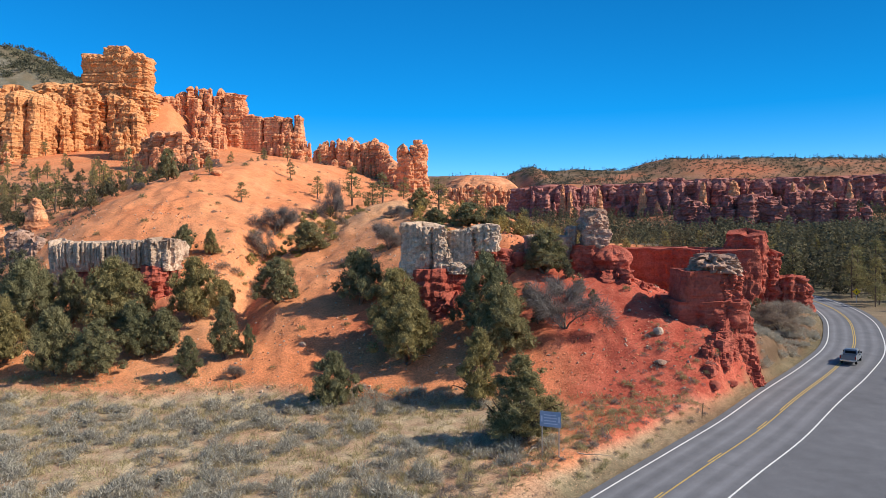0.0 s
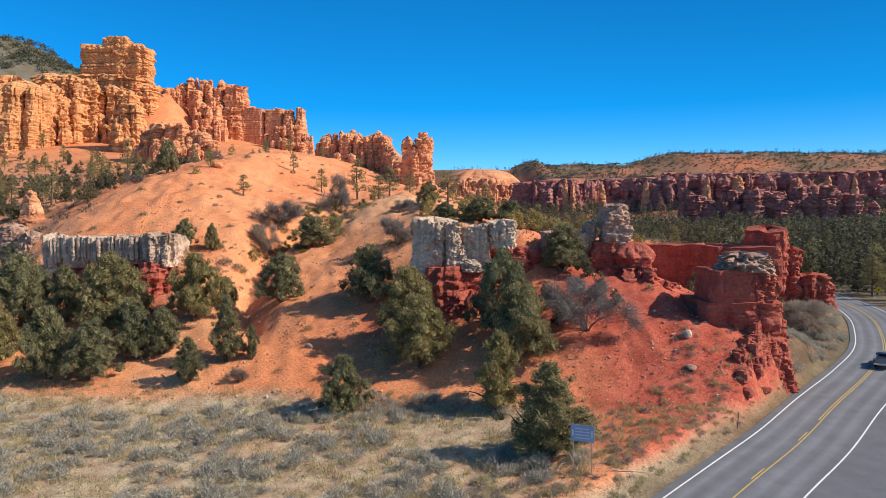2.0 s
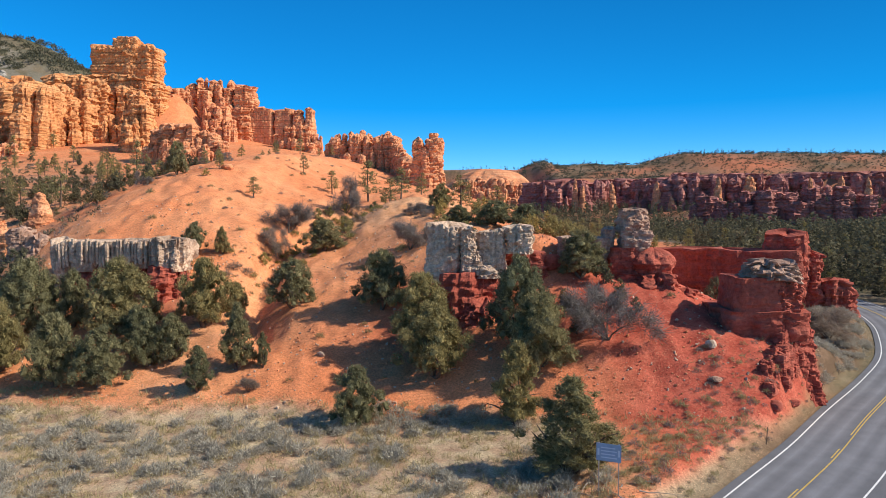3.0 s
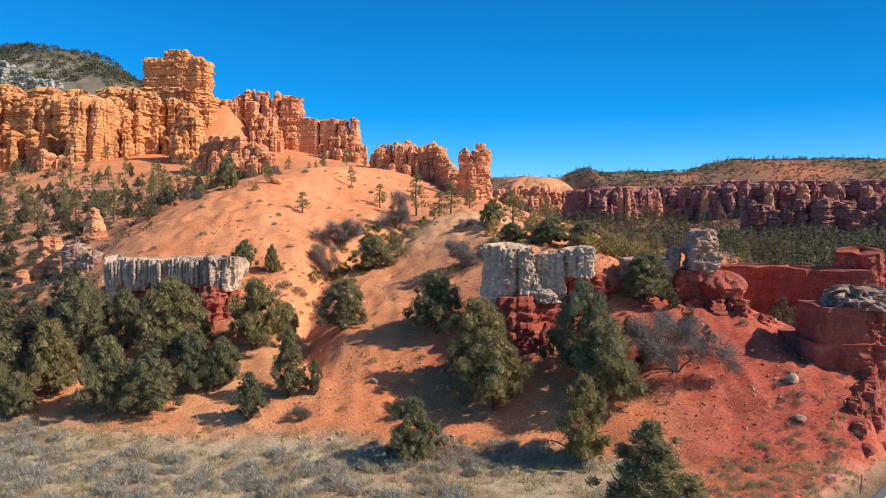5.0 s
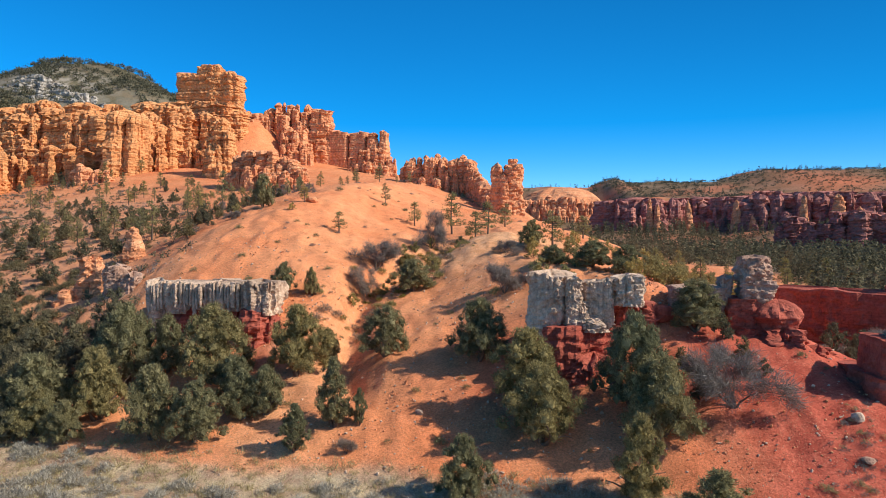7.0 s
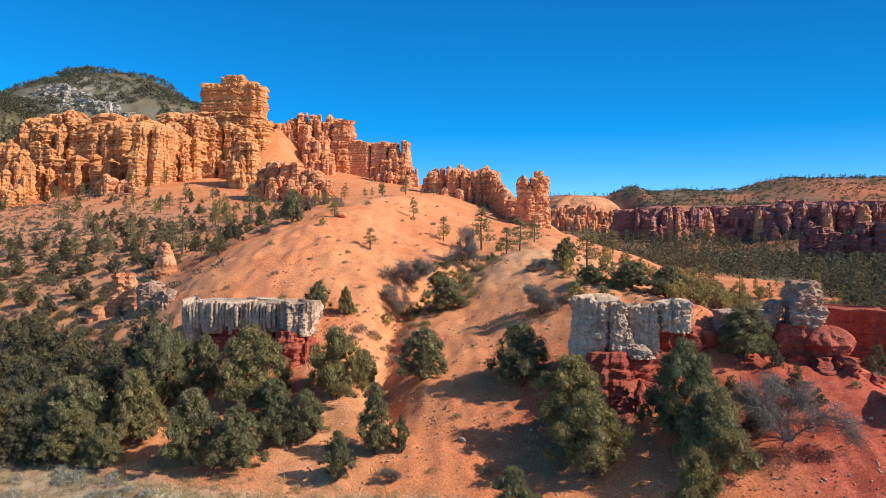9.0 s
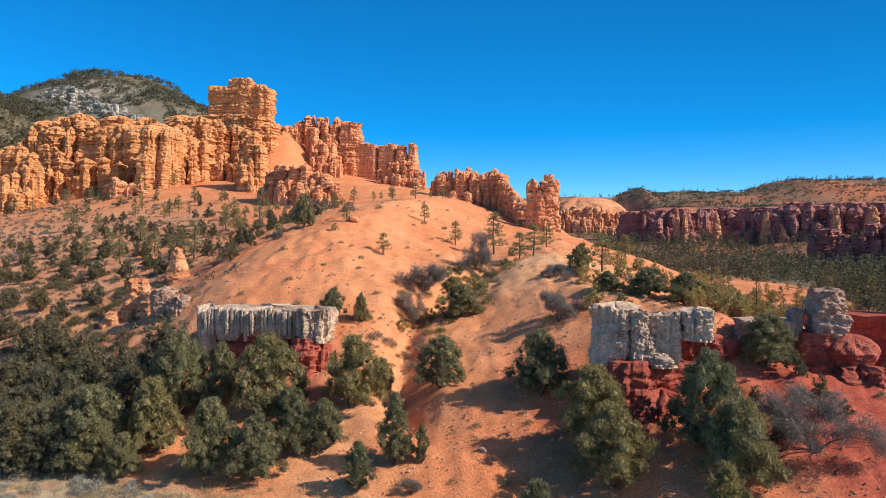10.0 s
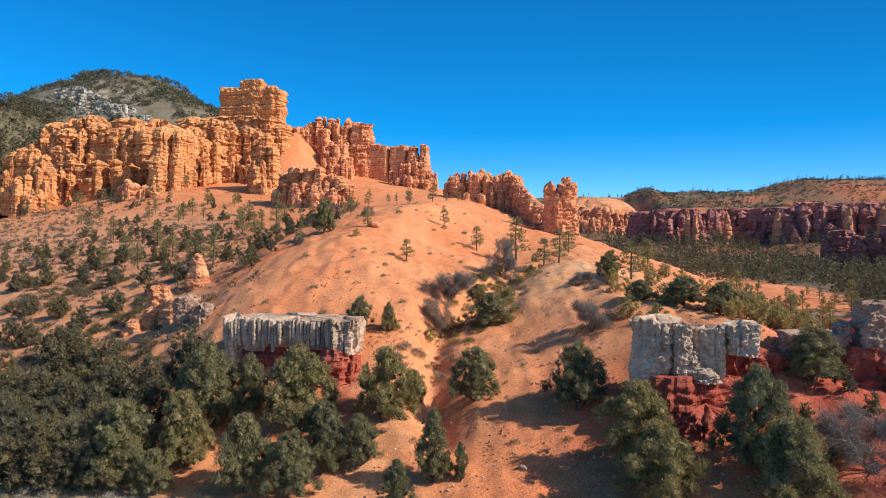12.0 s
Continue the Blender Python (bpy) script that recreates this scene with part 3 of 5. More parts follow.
def sunlit_spires():
    """Slender pinnacles that stand clear of the wall; their lighter rock colour stands for sun."""
    r, out = random.Random(78), []
    for k in range(18):
        x = 96 + 30 * k + r.uniform(-14, 14)
        rr, top = r.uniform(2.5, 5.5), r.uniform(50, 74)
        out.append(body(x, 822 + mesa_back(x) - r.uniform(0, 26), rr, rr * 1.3, 20, top, r.uniform(0, 90), 3, r.uniform(0, 90), 16, 34, (1.8, 1.1, 0.6), 0.14, -0.24, 0.26, 4, 0.03, grit=0.2, dome=0.1))
    return out


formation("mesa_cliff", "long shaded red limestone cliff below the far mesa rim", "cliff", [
    ("buttress", mesa_masses(), ROCK_FAR, ""), ("spire", sunlit_spires(), ROCK_PINK, "slender orange spire in lighter, sunlit colour")])
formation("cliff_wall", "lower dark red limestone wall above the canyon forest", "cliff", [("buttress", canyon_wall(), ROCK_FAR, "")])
formation("rock_ridge", "sunlit pink limestone dome above a row of small spires", "cliff", [
    ("dome", [body(8, 1045, 62, 46, 40, 103, 4, 2.4, 5, 80, 40, (1.25, 1.15, 0.9), 0.03, -0.08, 0.1, 8, 0.02, grit=0.06, dome=0.5)], ROCK_PINK, "smooth bare orange dome"),
    ("rock_wall", cliff([(-46, 992, 50, 82), (-20, 986, 50, 88), (20, 984, 48, 86), (60, 986, 46, 82), (96, 980, 44, 74)], 5, 5, 4, 6, 14, 2.0, 5, 0.16, 1.8, 0.3), ROCK_PINK, "")])


def white_crags():
    r, out = random.Random(91), []
    for k in range(110):
        q = r.random()
        x = -800 + 190 * q + r.uniform(-14, 14)
        y = 905 - 30 * q + r.uniform(-24, 24)
        z = land(x, y)
        out.append(body(x, y, r.uniform(6, 15), r.uniform(3, 5), z - 16, z + r.uniform(-1, 4), r.uniform(-35, 10), 4, r.uniform(0, 90), 26, 24, (1.3, 1.0, 0.9), 0.2, -0.3, 0.3, 3, 0.03, grit=0.3))
    return out


formation("rock_crags", "pale grey limestone crags on the wooded mountain", "rock formation", [("crag", white_crags(), ROCK_WHITE, "")])
formation("rock_butte", "tall golden limestone butte with layered flat top", "rock formation", [
    ("butte_block", [body(-222.5, 393, 8.0, 5.6, 56, 124.5, 0, 6, 3, 110, 130, (1.14, 1.03, 0.93), 0.11, -0.12, 0.12, 1.7, 0.012, grit=0.12),
                     body(-209.5, 393.5, 7.6, 6, 56, 128, -3, 6, 4, 110, 130, (1.1, 1.02, 0.96), 0.1, -0.12, 0.12, 1.7, 0.012, grit=0.12),
                     body(-197.5, 394, 7.4, 5.6, 56, 124, 3, 6, 6, 110, 130, (1.1, 1.02, 0.95), 0.1, -0.12, 0.12, 1.7, 0.03, grit=0.12)], ROCK_GOLD, ""),
    ("ledge_tier", [body(-222, 390, 11, 7, 50, 107, 2, 5, 7, 120, 130, (1.06, 1.0, 0.94), 0.16, -0.18, 0.12, 1.7, 0.01, freq=4, grit=0.14),
                    body(-203, 389, 12, 7, 50, 106, -3, 5, 8, 120, 130, (1.06, 1.0, 0.94), 0.16, -0.18, 0.12, 1.7, 0.01, freq=4, grit=0.14),
                    body(-190.5, 391, 4.5, 6, 54, 101, -3, 4, 11, 60, 100, (1.2, 1.0, 0.9), 0.2, -0.2, 0.16, 1.7, 0.02, freq=3, grit=0.16)], ROCK_GOLD, "banded ledges below the cap"),
    ("butte_cap", [body(-209, 393, 6.0, 4.5, 121, 129.4, 3, 4, 12, 60, 26, (1.1, 1.0, 0.85), 0.14, -0.12, 0.18, 1.5, 0.06),
                   body(-199, 394, 5, 4, 119, 125.6, 3, 3.5, 9, 50, 22, (1.1, 1.0, 0.8), 0.14, -0.12, 0.18, 1.5, 0.08)], ROCK_GOLD, "weathered tan cap"),
    ("buttress", cliff([(-207, 364, 58, 90), (-197, 360, 58, 95), (-188, 358, 58, 92), (-177, 354, 56, 84)], 3.2, 3.4, 4, 21, 24, 0.7, 2.4, 0.24, 1.4, 0.45), ROCK_GOLD, ""),
    ("buttress", cliff([(-174, 326, 50, 80), (-167, 322, 50, 85), (-160, 318, 49, 77)], 2.2, 2.5, 4, 22, 20, 0.6, 2.2, 0.3, 1.3, 0.5, 0.14), ROCK_GOLD, "jagged pillar at the foot")])
formation("cliff_wall", "golden orange limestone cliff of fluted columns", "cliff", [
    ("rock_wall", cliff([(-327, 366, 46, 102), (-314, 364, 46, 103), (-296, 362, 46, 104), (-272, 361, 46, 100), (-250, 358, 46, 100)], 8, 9, 1, 34, 60, 0.7, 2.4, 0.13, jag=0.05, deep=0.9, sharp=(0.85, 1.0)), ROCK_GOLD, ""),
    ("rock_wall", cliff([(-230, 353, 46, 98), (-216, 351, 46, 100), (-202, 352, 46, 98)], 6.5, 7, 1, 36, 60, 0.7, 2.4, 0.14, jag=0.05, deep=0.9, sharp=(0.85, 1.0)), ROCK_GOLD, ""),
    ("rock_wall", cliff([(-324, 350, 48, 92), (-305, 350, 48, 96), (-275, 351, 48, 95), (-248, 349, 50, 93)], 3.6, 4.2, 4, 31, 20, 0.8, 2.6, 0.24, 1.5, 0.35), ROCK_GOLD, ""),
    ("rock_wall", cliff([(-228, 342, 52, 90), (-216, 338, 54, 91), (-204, 342, 56, 89)], 3.0, 3.2, 3, 33, 22, 0.7, 2.6, 0.24, 1.5, 0.5), ROCK_GOLD, ""),
    ("great_spur", [body(-221, 326, 5.2, 13, 46, 89.5, -8, 3, 37, 60, 80, (1.2, 1.0, 0.8), 0.08, -0.26, 0.16, 2.6, 0.02, freq=3, grit=0.14, dome=0.12),
                    body(-213.5, 327, 3.8, 10, 48, 88, -4, 3, 38, 50, 80, (1.2, 1.0, 0.8), 0.08, -0.26, 0.16, 2.6, 0.02, freq=3, grit=0.14, dome=0.12)], ROCK_GOLD, "")])
formation("rock_spires", "low orange limestone spires among junipers", "rock formation", [
    ("spire", cliff([(-314, 322, 50, 74), (-298, 316, 48, 80), (-280, 314, 44, 72)], 3, 3.6, 4, 41, 18, 0.8, 2.6, 0.24, 1.5, 0.4), ROCK_GOLD, "")])
formation("rock_spires", "small orange hoodoos below the golden cliff", "rock formation", [
    ("spire", cliff([(-236, 306, 46, 60), (-226, 300, 46, 64), (-214, 304, 48, 58)], 1.8, 2.6, 2, 42, 16, 0.6, 2.0, 0.26, 1.5, 0.4, 0.2), ROCK_PINK, "")])
formation("rock_spires", "pink-orange clustered limestone hoodoos on the slope's crest", "rock formation", [
    ("spire", cliff([(-139, 284, 44, 62), (-127, 274, 43, 62.5), (-117, 271, 43, 60.5), (-109, 270, 42, 57.5), (-103, 268, 42, 53)], 2.3, 2.5, 4, 45, 20, 0.55, 2.0, 0.22, 1.4, 0.45), ROCK_PINK, "")])
formation("rock_spires", "orange limestone towers with flat tops on the ridge", "rock formation", [
    ("spire", cliff([(-197, 416, 90, 108), (-188, 416, 88, 105), (-182, 420, 84, 111), (-170, 421, 82, 112), (-160, 419, 80, 109)], 2.8, 3.6, 3, 47, 20, 0.6, 2.4, 0.2, 2.2, 0.3), ROCK_PINK, ""),
    ("tower", [body(-149, 420, 6.6, 5, 68, 106, 4, 4, 48, 50, 60, (1.25, 1.0, 0.9), 0.14, -0.2, 0.16, 2.4, 0.02, grit=0.16),
               body(-158.5, 421, 2.6, 4, 70, 109.5, 0, 3, 49, 30, 60, (1.3, 1.0, 0.8), 0.2, -0.2, 0.2, 2.4, 0.02, grit=0.16, dome=0.08)], ROCK_PINK, ""),
    ("spire", cliff([(-168, 404, 74, 93), (-158, 402, 70, 90), (-148, 404, 68, 88)], 2.2, 2.8, 3, 50, 16, 0.6, 2.2, 0.22, 1.6, 0.4, 0.2), ROCK_PINK, "")])
formation("rock_fin", "orange limestone fin with sheer flat wall", "rock formation", [
    ("fin", [body(-137.2, 420, 6.4, 4.5, 58, 91.5, -4, 7, 51, 60, 50, (1.2, 1.0, 0.97), 0.03, -0.06, 0.06, 3, 0.03, grit=0.06),
             body(-124.6, 419.6, 5.4, 4.5, 58, 91.6, -4, 7, 52, 60, 50, (1.05, 1.0, 0.97), 0.03, -0.08, 0.06, 3, 0.03, grit=0.06),
             body(-115.2, 418, 3.6, 4.5, 58, 90.6, 6, 3.5, 53, 36, 50, (1.15, 1.0, 0.85), 0.12, -0.2, 0.14, 3, 0.03, grit=0.14),
             body(-108.2, 418, 3.2, 4.5, 58, 91.3, 0, 3.5, 54, 36, 50, (1.3, 1.0, 0.8), 0.14, -0.2, 0.14, 3, 0.03, grit=0.14)], ROCK_PINK, ""),
    ("spire", cliff([(-126, 404, 58, 74), (-114, 402, 58, 80), (-104, 402, 55, 80), (-95, 398, 54, 72)], 2.2, 2.8, 3, 55, 18, 0.6, 2.2, 0.22, 1.5, 0.45), ROCK_PINK, "")])
formation("rock_spires", "row of orange limestone spires along the ridge", "rock formation", [
    ("spire", cliff([(-78, 342, 48, 65.5), (-69, 337, 46, 67.5), (-61, 335, 45, 66.5), (-52, 334, 44, 66.5), (-45, 330, 43, 64.5), (-39, 312, 40, 56), (-33, 280, 37, 48), (-28, 258, 35, 45)], 2.5, 3.0, 3, 57, 20, 0.55, 2.0, 0.2, 1.6, 0.4), ROCK_PINK, "")])
formation("rock_tower", "isolated orange limestone tower with a small knob", "rock formation", [
    ("tower", [body(-19.2, 245, 3.4, 4.4, 28, 50.6, 8, 3.5, 61, 60, 70, (1.3, 1.02, 0.86), 0.1, -0.2, 0.14, 1.8, 0.03, grit=0.14),
               body(-24.6, 244.6, 2.5, 3.6, 28, 51.4, 0, 3, 63, 40, 60, (1.5, 1.0, 0.7), 0.12, -0.2, 0.18, 1.8, 0.03, grit=0.16, dome=0.1),
               body(-22.0, 242.4, 1.9, 2.6, 28, 47.5, 0, 3, 64, 36, 60, (1.5, 1.0, 0.7), 0.12, -0.2, 0.18, 1.8, 0.03, grit=0.16, dome=0.1)], ROCK_PINK, ""),
    ("knob", [body(-19.4, 245, 1.7, 1.8, 49, 53.2, 0, 3, 65, 24, 16, (1.1, 0.85, 1.0), 0.12, -0.1, 0.15, 1.2, 0.05)], ROCK_PINK, "")])

# near outcrops: grey caps over red layers
def flutes():
    """Narrow upright ribs along the face of the fluted ledge."""
    r, out, x = random.Random(19), [], -65.6
    while x < -46.6:
        w = r.uniform(0.22, 0.42)
        out.append(body(x, 101.9 - (x + 56.6) * 0.05 + r.uniform(-0.25, 0.3), w, w * 1.3, 14.6 + r.uniform(-0.6, 1.3), 18.5 + r.uniform(-0.5, 0.5), 0, 2.6, r.uniform(0, 90), 10, 16,
                        (0.6, 1.0, 0.8), 0.1, 0.2, 0.25, 0.8, 0.03, grit=0.1))
        x += w * r.uniform(1.7, 2.6)
    return out


formation("rock_ledge", "grey fluted ledge capping a red siltstone outcrop", "rock formation", [
    ("red_base", [body(-56.4, 108.5, 9.2, 6, 5, 15, 3, 5, 71, 120, 34, (1.12, 0.98, 0.96), 0.05, 0.14, 0.14, 1.2, 0.02, freq=5),
                  body(-48.6, 103, 2.0, 3.4, 5, 15, 0, 3.5, 73, 50, 46, (1.35, 1.05, 0.95), 0.08, 0.24, 0.2, 0.9, 0.02, freq=3),
                  body(-46.6, 102.4, 1.3, 2.0, 5, 13.6, 0, 3, 74, 36, 40, (1.4, 1.0, 0.8), 0.08, 0.24, 0.24, 0.9, 0.05, freq=3)], ROCK_RED, ""),
    ("grey_cap", [body(-56.6, 107.4, 9.2, 5.4, 14.7, 18.6, -3, 7, 75, 260, 30, (0.9, 1.02, 0.98), 0.01, -0.1, 0.05, 1.5, 0.06, freq=10, grit=0.05),
                  body(-65.0, 104.4, 1.4, 2.4, 10.5, 18.5, 0, 3, 77, 50, 40, (0.6, 0.95, 1.0), 0.05, 0.28, 0.16, 1.5, 0.07, freq=3),
                  body(-61.5, 103.4, 2.2, 1.4, 14.0, 18.4, -4, 4, 78, 60, 30, (0.7, 1.0, 1.0), 0.04, -0.2, 0.12, 1.5, 0.06, freq=5),
                  body(-52.5, 103.4, 2.6, 1.3, 14.6, 18.6, -4, 4, 76, 60, 30, (0.75, 1.0, 1.0), 0.04, -0.2, 0.12, 1.5, 0.06, freq=5),
                  body(-48.0, 103.2, 2.2, 3.0, 14.2, 19.0, 8, 4, 79, 80, 36, (0.85, 1.02, 0.98), 0.04, -0.26, 0.14, 1.5, 0.06, freq=4, grit=0.12)], ROCK_GREY, "grey stained caprock"),
    ("flute", flutes(), ROCK_GREY, "")])
formation("rock_ledge", "grey caprock block over a red siltstone pedestal", "rock formation", [
    ("red_base", [body(-2.7, 95.2, 5.0, 4.0, 6, 14.9, 24, 5, 81, 110, 50, (1.15, 1.0, 0.98), 0.05, -0.16, 0.1, 1.3, 0.02, freq=4, grit=0.1),
                  body(-1.0, 91.3, 3.7, 2.6, 5.0, 11.6, 20, 4, 83, 100, 50, (1.2, 1.05, 0.85), 0.06, -0.3, 0.2, 1.0, 0.05, freq=4, grit=0.2, dome=0.25),
                  body(4.4, 97.6, 2.6, 2.4, 9, 17.4, 10, 3, 84, 60, 40, (1.2, 1.0, 0.9), 0.07, -0.2, 0.2, 1.1, 0.04, freq=3, grit=0.2)], ROCK_RED, ""),
    ("grey_cap", [body(-6.0, 95.1, 2.4, 3.0, 13.6, 21.0, -20, 6, 85, 120, 70, (0.97, 1.03, 0.95), 0.03, -0.12, 0.1, 1.5, 0.04, freq=4, grit=0.11),
                  body(-3.4, 92.8, 0.9, 1.2, 14.4, 20.6, 20, 3, 86, 44, 50, (1.2, 1.0, 0.95), 0.04, -0.3, 0.2, 1.5, 0.04, freq=3, grit=0.2),
                  body(-2.3, 92.2, 0.8, 0.7, 14.6, 17.6, -20, 2.8, 82, 36, 30, (1.3, 1.0, 0.5), 0.04, -0.3, 0.25, 1.0, 0.06, freq=3, grit=0.24),
                  body(-0.5, 94.8, 1.9, 2.4, 14.6, 20.2, -10, 5, 87, 90, 50, (1.02, 1.0, 0.95), 0.04, -0.2, 0.14, 1.5, 0.05, freq=3, grit=0.14),
                  body(-1.4, 92.2, 1.9, 1.0, 14.3, 15.9, -12, 2.6, 88, 50, 24, (1.1, 1.0, 0.6), 0.05, -0.26, 0.28, 1.0, 0.1, freq=3, grit=0.24),
                  body(0.7, 93.2, 0.7, 1.0, 14.8, 20.4, -10, 3, 89, 40, 50, (0.9, 0.95, 1.0), 0.05, -0.3, 0.2, 1.5, 0.05, freq=3, grit=0.2),
                  body(3.3, 93.8, 1.7, 1.9, 17.4, 21.0, -8, 4, 91, 70, 36, (0.8, 1.03, 0.95), 0.05, -0.3, 0.16, 1.2, 0.06, freq=4, grit=0.16)], ROCK_GREY, "grey stained caprock")])
formation("rock_spires", "grey and red hoodoos beside the fluted ledge", "rock formation", [
    ("spire", [body(-82.5, 118.6, 2.0, 2.2, 10, 20.2, 0, 3, 131, 50, 50, (1.3, 0.9, 0.85), 0.07, -0.2, 0.18, 1.4, 0.04, grit=0.14),
               body(-78.5, 117.5, 2.0, 2.0, 10, 18.8, 0, 3, 133, 50, 46, (1.2, 1.0, 0.8), 0.05, -0.24, 0.2, 1.4, 0.06, grit=0.14)], ROCK_TAN, "grey-red caprock spire"),
    ("spire", [body(-92, 125, 2.3, 2.2, 12, 21.2, 15, 3, 137, 50, 46, (1.4, 1.0, 0.7), 0.06, -0.24, 0.2, 1.4, 0.05, grit=0.16),
               body(-88, 123, 2.0, 2.0, 12, 19.6, 0, 3, 139, 30, 30, (1.3, 1.0, 0.7), 0.06, 0.16, 0.2, 1.4, 0.08),
               body(-95, 122, 1.8, 1.6, 12, 15.5, 0, 3, 141, 24, 20, (1.3, 1.0, 0.7), 0.06, 0.12, 0.2, 1.2, 0.08)], ROCK_PINK, "orange spire")])
formation("rock_spire", "single pointed orange hoodoo on the slope", "rock formation", [
    ("spire", [body(-92.5, 139, 2.0, 1.8, 17, 27.2, 0, 3, 143, 40, 50, (1.6, 1.05, 0.45), 0.08, 0.1, 0.16, 1.4, 0.04)], ROCK_PINK, "")])
formation("balanced_rock", "balanced grey and red rock on a ridge", "rock formation", [
    ("red_base", [body(19.6, 99.5, 3.4, 3.6, 6, 14.8, 0, 3, 101, 80, 50, (1.7, 1.2, 0.85), 0.05, -0.22, 0.22, 1.2, 0.03, grit=0.2),
                  body(21.8, 98.8, 2.9, 2.7, 13.9, 18.0, 8, 2.6, 103, 70, 40, (0.8, 1.06, 0.75), 0.04, -0.1, 0.14, 1.2, 0.03, grit=0.08, dome=0.4),
                  body(22.2, 97.2, 3.0, 2.8, 6, 14.4, 10, 3, 104, 80, 50, (1.9, 1.25, 0.7), 0.06, -0.34, 0.26, 1.0, 0.05, grit=0.3),
                  body(25.6, 95.6, 2.2, 2.0, 6, 12.6, 10, 3, 109, 60, 40, (1.8, 1.2, 0.5), 0.06, -0.34, 0.26, 1.0, 0.05, grit=0.3),
                  body(18.2, 100.2, 2.4, 2.6, 13, 18.2, 0, 4, 102, 60, 36, (1.1, 1.0, 0.97), 0.04, -0.12, 0.12, 1.2, 0.03, grit=0.08)], ROCK_RED, ""),
    ("grey_cap", [body(19.4, 99.6, 2.0, 2.0, 17.6, 20.4, 0, 4, 105, 60, 30, (1.02, 1.05, 0.95), 0.05, -0.14, 0.14, 1.0, 0.04, grit=0.12),
                  body(19.3, 99.6, 1.9, 1.9, 20.1, 23.2, 15, 4, 106, 60, 34, (0.92, 1.06, 0.88), 0.03, -0.2, 0.18, 0.9, 0.08, grit=0.15)], ROCK_TAN, "rough grey caprock"),
    ("side_block", [body(12.6, 101.0, 3.6, 2.4, 11, 19.4, 5, 4, 107, 80, 50, (1.15, 1.0, 0.95), 0.05, -0.16, 0.16, 1.4, 0.05, grit=0.14),
                    body(15.9, 100.0, 0.8, 1.2, 13, 20.5, 0, 3.5, 108, 36, 44, (1.2, 0.9, 1.0), 0.06, -0.26, 0.18, 1.2, 0.04, grit=0.2)], ROCK_TAN, "")])


def nose_blocks():
    """Broken blocks that step down from the bluff's end to the road."""
    r, out = random.Random(12), []
    for k in range(70):
        u, w = r.random(), r.random()
        x, y = 28.6 + 7.6 * u - 1.2 * w, 75.9 + 8.4 * u + 1.7 * w
        s = 0.18 + 0.5 * r.random() ** 2
        z = land(x, y)
        up = 1.5 * u * w * r.random()
        out.append(body(x, y, s * 1.5, s, z - 0.8, z + up + s * r.uniform(0.5, 0.9), 45 + r.uniform(-25, 25), 5, r.uniform(0, 90), 18, 12, (1.12, 1.0, 0.85), 0.08, 0.14, 0.2, 0.8, 0.1, grit=0.14))
    return out


formation("rock_bluff", "red siltstone bluff with grey cap above the road", "rock formation", [
    ("lower_wall", [body(31.5, 88.8, 4.8, 6, 3, 11.4, -4, 6, 111, 150, 60, (1.06, 1.0, 0.98), 0.025, -0.1, 0.06, 1.8, 0.02, freq=3, grit=0.06),
                    body(34.3, 87.0, 2.0, 3.2, 0, 11.0, 10, 3.5, 113, 110, 70, (1.65, 1.25, 0.88), 0.025, -0.2, 0.12, 1.6, 0.03, freq=3, grit=0.16),
                    body(33.7, 85.6, 1.9, 2.2, 0, 6.2, 20, 3, 114, 80, 50, (1.5, 1.2, 0.7), 0.025, -0.12, 0.14, 1.4, 0.03, freq=3, grit=0.16)], ROCK_RED, ""),
    ("fallen_block", nose_blocks(), ROCK_RED, ""),
    ("upper_wall", [body(30.3, 87.2, 2.7, 4.0, 10, 15.2, -4, 7, 115, 100, 46, (1.02, 1.0, 0.98), 0.025, -0.07, 0.06, 1.5, 0.02, freq=2.5, grit=0.05),
                    body(33.4, 86.6, 1.9, 3.4, 10, 14.9, -4, 5, 119, 70, 46, (1.1, 1.0, 0.95), 0.06, -0.24, 0.14, 1.0, 0.03, freq=3, grit=0.2)], ROCK_RED, ""),
    ("grey_cap", [body(32.0, 86.8, 2.6, 3.2, 14.9, 17.0, -4, 3, 117, 90, 26, (1.08, 1.0, 0.7), 0.06, -0.3, 0.3, 0.8, 0.1, freq=4, grit=0.34),
                  body(34.0, 86.4, 1.3, 2.6, 14.6, 16.9, 0, 3, 120, 60, 22, (1.1, 1.0, 0.7), 0.06, -0.3, 0.3, 0.8, 0.1, freq=3, grit=0.34)], ROCK_TAN, "rubbly grey caprock")])
formation("rock_bluff", "shaded dark red siltstone wall behind the road bend", "rock formation", [
    ("rock_wall", [body(47.5, 147, 15, 5, 0, 16.2, -34, 7, 121, 160, 46, (1.04, 1.0, 0.99), 0.03, -0.1, 0.08, 1.6, 0.02, freq=3, grit=0.08),
                   body(58.6, 142.6, 4.0, 4, 0, 19.4, -30, 6, 123, 70, 50, (1.1, 1.0, 0.92), 0.05, -0.14, 0.1, 1.5, 0.04, grit=0.12),
                   body(62.6, 141.6, 2.2, 3, 0, 15.6, -20, 4, 124, 50, 46, (1.3, 1.0, 0.8), 0.08, -0.26, 0.2, 1.2, 0.04, grit=0.24),
                   body(67, 141, 3.0, 3.4, 0, 10.4, 0, 4, 125, 60, 36, (1.25, 1.0, 0.9), 0.08, -0.26, 0.18, 1.2, 0.05, grit=0.22)], ROCK_RED, "")])


